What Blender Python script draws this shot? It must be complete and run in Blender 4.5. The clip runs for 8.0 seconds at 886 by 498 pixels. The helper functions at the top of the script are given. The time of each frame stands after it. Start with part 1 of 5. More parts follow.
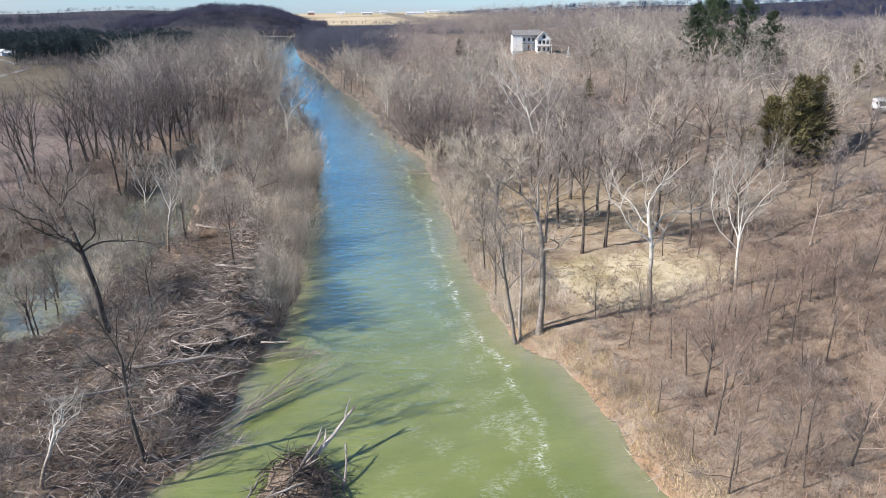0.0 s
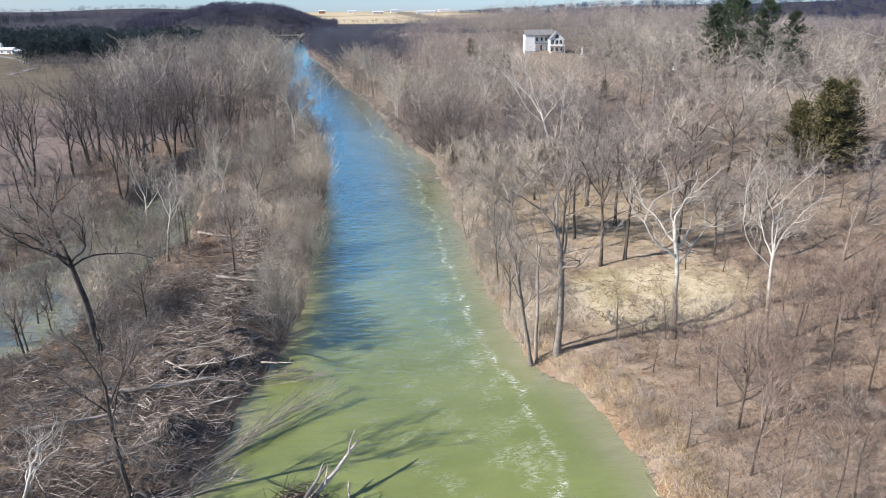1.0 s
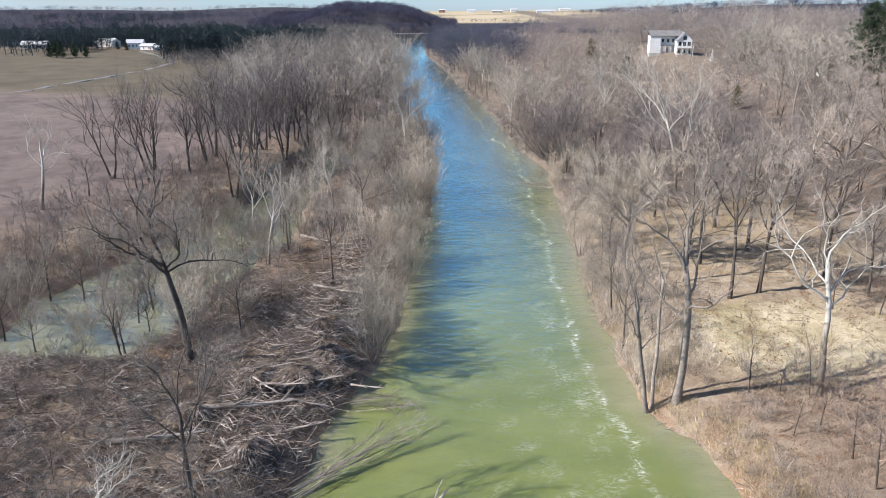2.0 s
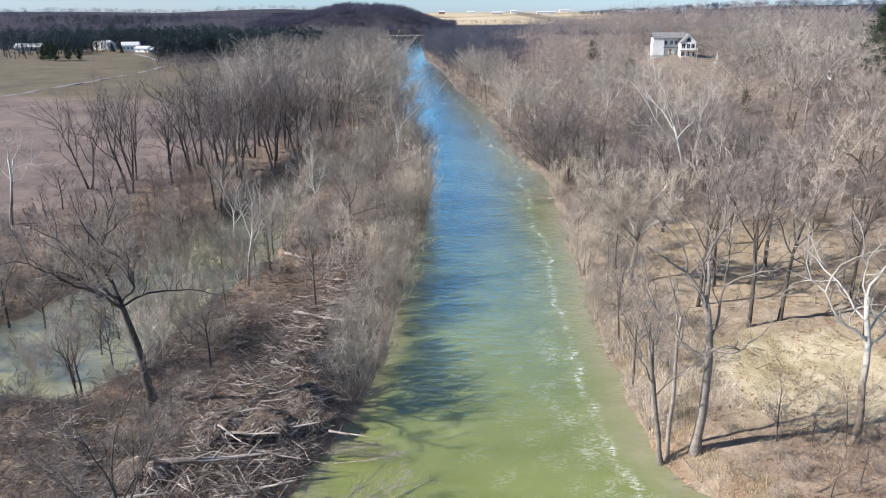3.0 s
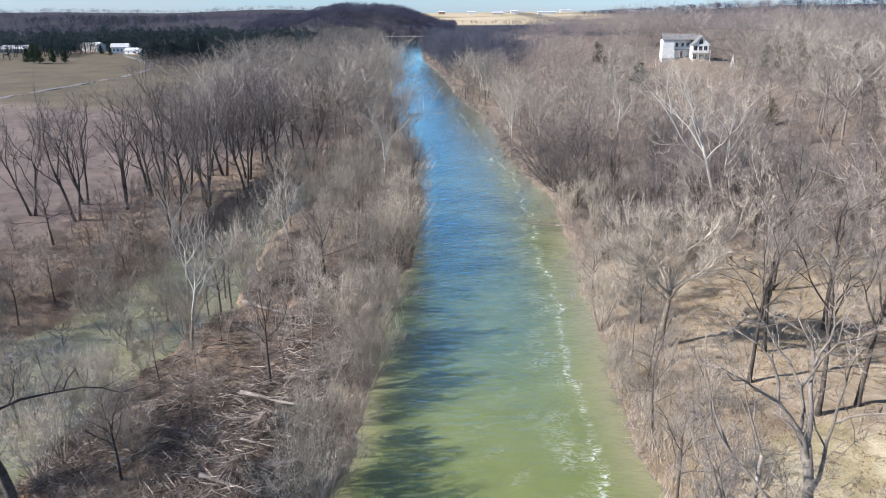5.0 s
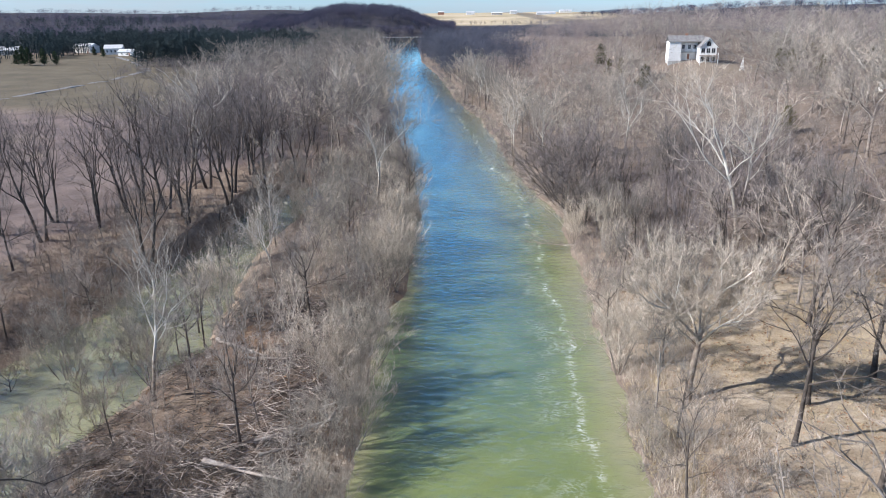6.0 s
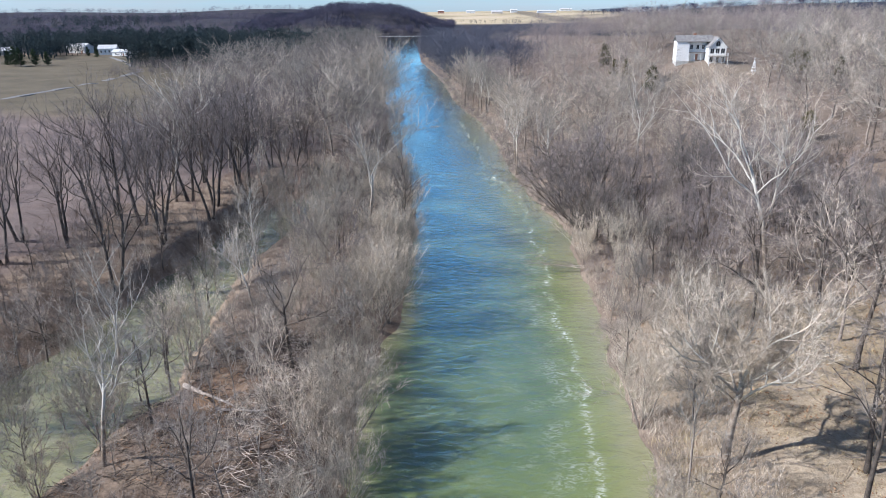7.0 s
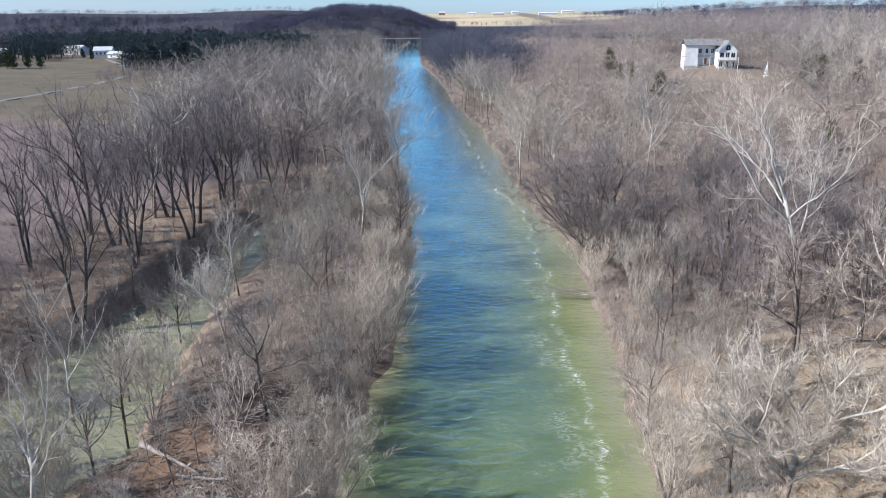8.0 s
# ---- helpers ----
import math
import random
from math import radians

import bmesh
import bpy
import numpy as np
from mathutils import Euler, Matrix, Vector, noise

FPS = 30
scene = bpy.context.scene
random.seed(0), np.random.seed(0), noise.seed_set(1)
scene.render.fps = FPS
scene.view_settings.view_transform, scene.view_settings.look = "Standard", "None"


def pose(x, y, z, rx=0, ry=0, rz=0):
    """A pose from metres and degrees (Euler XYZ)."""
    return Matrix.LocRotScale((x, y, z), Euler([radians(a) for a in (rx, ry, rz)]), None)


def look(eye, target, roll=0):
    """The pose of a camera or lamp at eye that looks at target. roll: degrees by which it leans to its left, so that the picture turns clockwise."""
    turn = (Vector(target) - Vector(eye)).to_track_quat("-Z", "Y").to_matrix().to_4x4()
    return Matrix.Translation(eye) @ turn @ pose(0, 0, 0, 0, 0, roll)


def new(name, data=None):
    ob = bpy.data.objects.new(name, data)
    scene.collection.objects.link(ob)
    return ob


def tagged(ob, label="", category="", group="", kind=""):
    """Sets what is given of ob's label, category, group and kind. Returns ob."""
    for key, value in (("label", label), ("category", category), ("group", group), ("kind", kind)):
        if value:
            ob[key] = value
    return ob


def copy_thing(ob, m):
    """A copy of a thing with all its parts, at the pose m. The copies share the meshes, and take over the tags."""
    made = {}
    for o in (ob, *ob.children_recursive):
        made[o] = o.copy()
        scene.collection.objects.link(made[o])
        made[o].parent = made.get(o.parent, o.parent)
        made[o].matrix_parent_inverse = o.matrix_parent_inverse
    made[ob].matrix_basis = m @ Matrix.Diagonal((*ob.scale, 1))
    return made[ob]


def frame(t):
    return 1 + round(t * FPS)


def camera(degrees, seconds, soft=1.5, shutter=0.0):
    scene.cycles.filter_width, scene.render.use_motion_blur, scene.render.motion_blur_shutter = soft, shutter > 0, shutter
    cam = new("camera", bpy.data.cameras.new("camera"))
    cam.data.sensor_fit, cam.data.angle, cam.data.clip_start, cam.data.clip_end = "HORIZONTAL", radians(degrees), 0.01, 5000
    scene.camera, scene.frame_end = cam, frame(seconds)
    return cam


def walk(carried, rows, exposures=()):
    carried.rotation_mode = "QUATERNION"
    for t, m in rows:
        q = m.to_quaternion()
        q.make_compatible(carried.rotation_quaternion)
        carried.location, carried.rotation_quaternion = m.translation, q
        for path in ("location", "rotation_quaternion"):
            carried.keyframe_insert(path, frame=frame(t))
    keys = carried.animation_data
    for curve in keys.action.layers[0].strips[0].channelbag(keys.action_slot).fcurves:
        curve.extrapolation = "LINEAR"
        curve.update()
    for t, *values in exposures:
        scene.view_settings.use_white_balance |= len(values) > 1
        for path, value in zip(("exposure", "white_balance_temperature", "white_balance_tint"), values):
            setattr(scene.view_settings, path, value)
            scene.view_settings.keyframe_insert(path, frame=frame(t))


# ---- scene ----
cam = camera(64.0, 8.0, soft=0.5, shutter=0.25)
PATH = [
    (0, (1.243, 1.354, 35.144), (1.563, 3.22, 34.501), -0.4),
    (0.5, (1.593, 3.55, 35.205), (1.914, 5.416, 34.56), -0.4),
    (1, (1.831, 6.247, 35.266), (2.125, 8.117, 34.62), -0.3),
    (1.1, (1.898, 6.904, 35.279), (2.155, 8.779, 34.633), -0.28),
    (1.2, (1.966, 7.56, 35.292), (2.173, 9.441, 34.646), -0.26),
    (1.3, (2.033, 8.217, 35.306), (2.182, 10.104, 34.659), -0.24),
    (1.4, (2.101, 8.873, 35.319), (2.183, 10.764, 34.672), -0.22),
    (1.5, (2.168, 9.53, 35.332), (2.185, 11.422, 34.685), -0.2),
    (1.6, (2.3, 10.096, 35.319), (2.296, 11.989, 34.673), -0.21),
    (1.8, (2.468, 11.466, 35.328), (2.462, 13.359, 34.681), -0.22),
    (3, (3.556, 20.586, 35.316), (3.549, 22.48, 34.673), -0.3),
    (3.5, (3.999, 24.675, 35.268), (3.99, 26.57, 34.628), -0.4),
    (4, (4.371, 29.012, 35.236), (4.361, 30.906, 34.596), -0.4),
    (4.5, (4.732, 33.562, 35.254), (4.721, 35.456, 34.615), -0.5),
    (4.7, (4.81, 35.44, 35.28), (4.8, 37.334, 34.637), -0.4),
    (5.8, (5.042, 46.075, 35.585), (5.035, 47.97, 34.944), -0.4),
    (6, (5.092, 48.032, 35.611), (5.085, 49.926, 34.969), -0.4),
    (6.5, (5.239, 52.989, 35.708), (5.232, 54.883, 35.065), -0.5),
    (7, (5.369, 57.783, 35.78), (5.361, 59.675, 35.135), -0.5),
    (7.5, (5.548, 62.508, 35.838), (5.54, 64.4, 35.19), -0.5),
    (8, (5.759, 67.056, 35.884), (5.749, 68.95, 35.243), -0.4),
]
walk(cam, [(t, look(eye, target, roll)) for t, eye, target, roll in PATH], exposures=[(0, 0.63, 6450, 12), (4.5, 0.66, 6350, 12), (8, 0.61, 5980, 12)])

# ---- light: low winter sun from the left bank, clear blue sky ----
SUN_EL, SUN_AZ = radians(34), radians(192)  # azimuth of the sun in the plan, counted from +x
world = bpy.data.worlds.new("world")
scene.world = world
world.use_nodes = True
wn = world.node_tree
sky = wn.nodes.new("ShaderNodeTexSky")
sky.sky_type, sky.sun_disc = "NISHITA", False
sky.sun_elevation, sky.sun_rotation = SUN_EL, radians(90) - SUN_AZ
sky.altitude, sky.air_density, sky.dust_density, sky.ozone_density = 1500, 1.0, 0.0, 5.0
deep = wn.nodes.new("ShaderNodeMix")
deep.data_type, deep.blend_type = "RGBA", "MULTIPLY"
deep.inputs[0].default_value, deep.inputs[7].default_value = 1.0, (0.57, 0.82, 1.08, 1)
wn.links.new(sky.outputs[0], deep.inputs[6])
# sky tint by height; a bright low band is added for water reflections
tint_tc = wn.nodes.new("ShaderNodeTexCoord")
tint_sep = wn.nodes.new("ShaderNodeSeparateXYZ")
sky_tint = wn.nodes.new("ShaderNodeValToRGB")
for e, (pos, tone) in zip((sky_tint.color_ramp.elements[0], sky_tint.color_ramp.elements[1], sky_tint.color_ramp.elements.new(0.5), sky_tint.color_ramp.elements.new(0.6), sky_tint.color_ramp.elements.new(0.7)),
                          ((0.0, (0.82, 1.0, 1.36)), (1.0, (0.26, 0.42, 0.58)), (0.09, (1.35, 1.95, 2.2)), (0.24, (1.7, 2.5, 2.7)), (0.44, (0.44, 0.70, 0.90)))):
    e.position, e.color = pos, (*tone, 1)
wn.links.new(tint_tc.outputs["Generated"], tint_sep.inputs[0])
wn.links.new(tint_sep.outputs[2], sky_tint.inputs[0])
wn.links.new(sky_tint.outputs[0], deep.inputs[7])
# thin fair-weather cloud low over the horizon, all the way round
sky_tc = wn.nodes.new("ShaderNodeTexCoord")
sky_map = wn.nodes.new("ShaderNodeMapping")
sky_map.inputs["Scale"].default_value = (1.0, 1.0, 7.0)
cloud = wn.nodes.new("ShaderNodeTexNoise")
cloud.inputs["Scale"].default_value, cloud.inputs["Detail"].default_value, cloud.inputs["Roughness"].default_value = 2.6, 7, 0.6
cloud_edge = wn.nodes.new("ShaderNodeValToRGB")
cloud_edge.color_ramp.elements[0].position, cloud_edge.color_ramp.elements[1].position = 0.50, 0.66
cloud_edge.color_ramp.elements[1].color = (0.55, 0.55, 0.55, 1)
clouds = wn.nodes.new("ShaderNodeMix")
clouds.data_type = "RGBA"
clouds.inputs[7].default_value = (6.0, 6.3, 6.8, 1)
wn.links.new(sky_tc.outputs["Generated"], sky_map.inputs[0])
wn.links.new(sky_map.outputs[0], cloud.inputs["Vector"])
wn.links.new(cloud.outputs[0], cloud_edge.inputs[0])
wn.links.new(cloud_edge.outputs[0], clouds.inputs[0])
wn.links.new(deep.outputs[2], clouds.inputs[6])
wn.links.new(clouds.outputs[2], wn.nodes["Background"].inputs[0])
wn.nodes["Background"].inputs[1].default_value = 0.0645
sun = new("sun", bpy.data.lights.new("sun", "SUN"))
sun.data.energy, sun.data.angle, sun.data.color = 5.0, radians(0.55), (1.0, 0.955, 0.89)
sun_from = Vector((math.cos(SUN_EL) * math.cos(SUN_AZ), math.cos(SUN_EL) * math.sin(SUN_AZ), math.sin(SUN_EL)))
sun.matrix_world = look(sun_from * 300, (0, 0, 0))


# ---- materials ----
def mat(name, rough=0.8, metal=0.0):
    m = bpy.data.materials.new(name)
    m.use_nodes = True
    b = m.node_tree.nodes["Principled BSDF"]
    b.inputs["Roughness"].default_value, b.inputs["Metallic"].default_value = rough, metal
    b.inputs["Specular IOR Level"].default_value = 0.25
    return m, m.node_tree, b


def add(nt, kind, **values):
    n = nt.nodes.new(kind)
    for k, v in values.items():
        n.inputs[k.replace("_", " ")].default_value = v
    return n


def noise_tex(nt, scale, detail=4, rough=0.6, coord="Object"):
    tc = nt.nodes.new("ShaderNodeTexCoord")
    n = add(nt, "ShaderNodeTexNoise", Scale=scale, Detail=detail, Roughness=rough)
    nt.links.new(tc.outputs[coord], n.inputs["Vector"])
    return n


def ramp(nt, src, stops):
    r = nt.nodes.new("ShaderNodeValToRGB")
    while len(r.color_ramp.elements) < len(stops):
        r.color_ramp.elements.new(0.5)
    for e, (p, c) in zip(r.color_ramp.elements, stops):
        e.position, e.color = p, (*c, 1) if len(c) == 3 else c
    nt.links.new(src, r.inputs[0])
    return r.outputs[0]


def mix(nt, fac, a, b, mode="MIX"):
    n = nt.nodes.new("ShaderNodeMix")
    n.data_type, n.blend_type = "RGBA", mode
    for sock, v in ((n.inputs[0], fac), (n.inputs[6], a), (n.inputs[7], b)):
        if isinstance(v, (int, float)):
            sock.default_value = v
        elif isinstance(v, tuple):
            sock.default_value = (*v, 1)
        else:
            nt.links.new(v, sock)
    return n.outputs[2]


def bump(nt, b, src, strength, dist):
    n = add(nt, "ShaderNodeBump", Strength=strength, Distance=dist)
    nt.links.new(src, n.inputs["Height"])
    nt.links.new(n.outputs[0], b.inputs["Normal"])
    return n


def two_tone(name, dark, light, scale, rough=0.85, stretch=None, grain=8.0, bump_d=0.01, island=0.0, per_object=0.0):
    """A rough natural surface: coarse patches and fine grain, varied from piece to piece."""
    m, nt, b = mat(name, rough)
    n1, n2 = noise_tex(nt, scale), noise_tex(nt, scale * grain, 5, 0.7)
    c = ramp(nt, n1.outputs[0], [(0.32, dark), (0.68, light)])
    g = ramp(nt, n2.outputs[0], [(0.3, (0.72, 0.72, 0.72)), (0.7, (1.2, 1.2, 1.2))])
    c = mix(nt, 1.0, c, g, "MULTIPLY")
    if island:
        geo = nt.nodes.new("ShaderNodeNewGeometry")
        v = ramp(nt, geo.outputs["Random Per Island"], [(0, (1 - island,) * 3), (1, (1 + island,) * 3)])
        c = mix(nt, 1.0, c, v, "MULTIPLY")
    if per_object:
        oi = nt.nodes.new("ShaderNodeObjectInfo")
        v = ramp(nt, oi.outputs["Random"], [(0, (1 - per_object, 1 - per_object * 0.9, 1 - per_object * 0.8)), (1, (1 + per_object, 1 + per_object, 1 + per_object))])
        c = mix(nt, 1.0, c, v, "MULTIPLY")
    nt.links.new(c, b.inputs["Base Color"])
    if bump_d:
        bump(nt, b, n2.outputs[0], 0.8, bump_d)
    return m


BARK = two_tone("bark_dark", (0.046, 0.037, 0.031), (0.14, 0.114, 0.097), 1.2, per_object=0.25, bump_d=0.03)
BARK_PALE = two_tone("bark_grey", (0.16, 0.13, 0.11), (0.34, 0.29, 0.25), 1.5, per_object=0.2, bump_d=0.02)
TWIG = two_tone("twigs_grey_brown", (0.20, 0.166, 0.142), (0.37, 0.312, 0.268), 0.25, island=0.35, per_object=0.48, bump_d=0)
TWIG_PALE = two_tone("twigs_pale_tan", (0.28, 0.236, 0.195), (0.49, 0.42, 0.35), 0.25, island=0.35, per_object=0.42, bump_d=0)
TWIG_CREAM = two_tone("twigs_cream", (0.31, 0.262, 0.21), (0.58, 0.495, 0.40), 0.25, island=0.35, per_object=0.36, bump_d=0)
TWIG_LIGHT = two_tone("twigs_light_buff", (0.37, 0.313, 0.257), (0.57, 0.49, 0.405), 0.25, island=0.35, bump_d=0)
TWIG_HILL = two_tone("twigs_hillside", (0.15, 0.124, 0.116), (0.31, 0.258, 0.236), 0.25, island=0.35, per_object=0.45, bump_d=0)
TWIG_RED = two_tone("twigs_red_brown", (0.165, 0.115, 0.092), (0.34, 0.255, 0.205), 0.25, island=0.35, per_object=0.4, bump_d=0)
# dark twigs; the tone also stands in for cloud shade over the woods
TWIG_DARK_SHADE = two_tone("twigs_dark_shade", (0.15, 0.126, 0.122), (0.28, 0.238, 0.224), 0.25, island=0.3, per_object=0.25, bump_d=0)
DRIFT = two_tone("driftwood_grey", (0.13, 0.104, 0.09), (0.52, 0.45, 0.395), 0.8, island=0.45, per_object=0.3, bump_d=0.02)
STRAW = two_tone("dead_grass_straw", (0.36, 0.28, 0.16), (0.55, 0.45, 0.27), 0.4, island=0.3, bump_d=0)
LEAVES = two_tone("fallen_leaves", (0.16, 0.09, 0.05), (0.36, 0.21, 0.12), 0.6, island=0.4, bump_d=0)
CEDAR = two_tone("cedar_foliage", (0.045, 0.046, 0.020), (0.15, 0.125, 0.055), 0.35, island=0.4, per_object=0.2, bump_d=0)
PINE = two_tone("pine_foliage", (0.022, 0.040, 0.022), (0.062, 0.088, 0.042), 0.3, island=0.4, per_object=0.2, bump_d=0)
# bluish far tones: distance haze and cloud shade painted into the colours
FAR_WOOD = two_tone("far_bare_woods_hazed", (0.055, 0.056, 0.09), (0.21, 0.178, 0.215), 0.007, island=0.2, bump_d=0)
FAR_BLUFF = two_tone("far_bluff_woods_hazed", (0.045, 0.047, 0.08), (0.10, 0.092, 0.135), 0.02, island=0.2, bump_d=0)
FAR_HAZE_BLUE = two_tone("far_woods_shade_haze", (0.070, 0.076, 0.105), (0.120, 0.125, 0.160), 0.01, island=0.12, bump_d=0)
FAR_SHADE_NAVY = two_tone("far_ridge_woods_shade_haze", (0.014, 0.021, 0.06), (0.03, 0.039, 0.088), 0.005, island=0.12, bump_d=0)
FAR_PINE = two_tone("far_pine_woods_hazed", (0.026, 0.042, 0.046), (0.050, 0.070, 0.074), 0.02, island=0.2, bump_d=0)
SIDING = two_tone("white_siding", (0.74, 0.73, 0.70), (0.84, 0.83, 0.81), 0.6, 0.6, bump_d=0)
ROOF = two_tone("grey_shingles", (0.16, 0.155, 0.155), (0.30, 0.29, 0.285), 1.0, 0.9, bump_d=0.01)
METAL_ROOF = two_tone("pale_metal_roof", (0.55, 0.56, 0.58), (0.72, 0.73, 0.75), 0.4, 0.4, bump_d=0)
RED_BRICK = two_tone("brick_wall", (0.26, 0.13, 0.09), (0.40, 0.22, 0.16), 0.8, 0.9)
CONCRETE = two_tone("concrete", (0.36, 0.35, 0.33), (0.52, 0.51, 0.48), 0.3, 0.9)
GRAVEL = two_tone("pale_gravel", (0.42, 0.39, 0.36), (0.62, 0.58, 0.54), 0.5, 0.95)
ASPHALT = two_tone("asphalt", (0.05, 0.05, 0.052), (0.085, 0.083, 0.08), 0.6, 0.9)
RUBBER = two_tone("tyre_rubber", (0.02, 0.02, 0.02), (0.04, 0.04, 0.04), 3.0, 0.8, bump_d=0)
CAR_WHITE, _nt, _b = mat("white_car_paint", 0.25)
_b.inputs["Base Color"].default_value = (0.8, 0.8, 0.8, 1)
_b.inputs["Coat Weight"].default_value = 0.6
GLASS, _nt, _b = mat("window_glass", 0.06)
_b.inputs["Base Color"].default_value = (0.03, 0.035, 0.04, 1)
_b.inputs["Specular IOR Level"].default_value = 0.6


def sycamore_bark():
    """White upper limbs, flaking to brown plates lower on the trunk."""
    m, nt, b = mat("sycamore_bark", 0.75)
    n = noise_tex(nt, 1.4, 5, 0.65)
    tc = nt.nodes.new("ShaderNodeTexCoord")
    sep = nt.nodes.new("ShaderNodeSeparateXYZ")
    nt.links.new(tc.outputs["Object"], sep.inputs[0])
    mr = add(nt, "ShaderNodeMapRange")
    mr.inputs[1].default_value, mr.inputs[2].default_value = 4.5, 13.0
    nt.links.new(sep.outputs[2], mr.inputs[0])
    sm = nt.nodes.new("ShaderNodeMath")
    sm.operation = "ADD"
    nt.links.new(mr.outputs[0], sm.inputs[0])
    nt.links.new(n.outputs[0], sm.inputs[1])
    c = ramp(nt, sm.outputs[0], [(0.45, (0.17, 0.13, 0.10)), (0.75, (0.42, 0.37, 0.31)), (1.0, (0.50, 0.468, 0.42))])
    n2 = noise_tex(nt, 7.0, 4, 0.7)
    c = mix(nt, 1.0, c, ramp(nt, n2.outputs[0], [(0.3, (0.8, 0.78, 0.76)), (0.6, (1.08, 1.08, 1.08))]), "MULTIPLY")
    nt.links.new(c, b.inputs["Base Color"])
    bump(nt, b, n2.outputs[0], 0.6, 0.015)
    return m


SYC = sycamore_bark()


def ground_material():
    """Leaf litter, dead grass, stubble field, mud, dark flood wrack and painted shade, blended by the ground's own
    zones.
    """
    m, nt, b = mat("ground_cover", 0.95)
    b.inputs["Specular IOR Level"].default_value = 0.1
    big, mid, fine = noise_tex(nt, 0.06, 5, 0.6), noise_tex(nt, 0.7, 6, 0.7), noise_tex(nt, 6.0, 6, 0.75)

    def zone(name):
        a = nt.nodes.new("ShaderNodeAttribute")
        a.attribute_name = name
        return a.outputs["Fac"]

    litter = ramp(nt, mid.outputs[0], [(0.25, (0.18, 0.13, 0.095)), (0.5, (0.33, 0.255, 0.192)), (0.75, (0.47, 0.38, 0.295))])
    straw = ramp(nt, mid.outputs[0], [(0.25, (0.45, 0.375, 0.245)), (0.5, (0.63, 0.545, 0.39)), (0.75, (0.74, 0.665, 0.51))])
    green = ramp(nt, mid.outputs[0], [(0.3, (0.22, 0.19, 0.08)), (0.7, (0.38, 0.325, 0.165))])
    straw = mix(nt, ramp(nt, big.outputs[0], [(0.52, (0, 0, 0)), (0.66, (1, 1, 1))]), straw, green)
    field = ramp(nt, big.outputs[0], [(0.3, (0.16, 0.125, 0.117)), (0.55, (0.22, 0.176, 0.162)), (0.75, (0.25, 0.205, 0.172))])
    rows = ramp(nt, noise_tex(nt, 0.16, 5, 0.7).outputs[0], [(0.3, (0.72, 0.72, 0.72)), (0.5, (1, 1, 1)), (0.7, (1.25, 1.22, 1.18))])
    field = mix(nt, 1.0, field, rows, "MULTIPLY")
    pasture = ramp(nt, big.outputs[0], [(0.3, (0.125, 0.108, 0.08)), (0.7, (0.185, 0.158, 0.115))])
    stubble = ramp(nt, noise_tex(nt, 0.004, 3).outputs[0], [(0.35, (0.30, 0.26, 0.17)), (0.5, (0.52, 0.43, 0.29)), (0.65, (0.60, 0.50, 0.36))])
    mud = ramp(nt, mid.outputs[0], [(0.3, (0.24, 0.145, 0.085)), (0.7, (0.44, 0.29, 0.18))])
    wrack = ramp(nt, mid.outputs[0], [(0.3, (0.07, 0.053, 0.044)), (0.7, (0.36, 0.275, 0.215))])
    # dark bluish tone paints shade under trees and cloud, and distance, into the ground
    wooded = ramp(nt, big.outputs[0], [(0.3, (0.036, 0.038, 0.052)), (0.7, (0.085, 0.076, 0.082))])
    c = litter
    for name, col in (("zone_straw", straw), ("zone_field", field), ("zone_pasture", pasture), ("zone_stubble", stubble), ("zone_wrack", wrack), ("zone_mud", mud), ("zone_wood_shade", wooded)):
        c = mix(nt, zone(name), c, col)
    g = ramp(nt, fine.outputs[0], [(0.28, (0.55, 0.53, 0.5)), (0.5, (1, 1, 1)), (0.75, (1.3, 1.28, 1.25))])
    c = mix(nt, 1.0, c, g, "MULTIPLY")
    nt.links.new(c, b.inputs["Base Color"])
    bump(nt, b, fine.outputs[0], 0.9, 0.12)
    return m


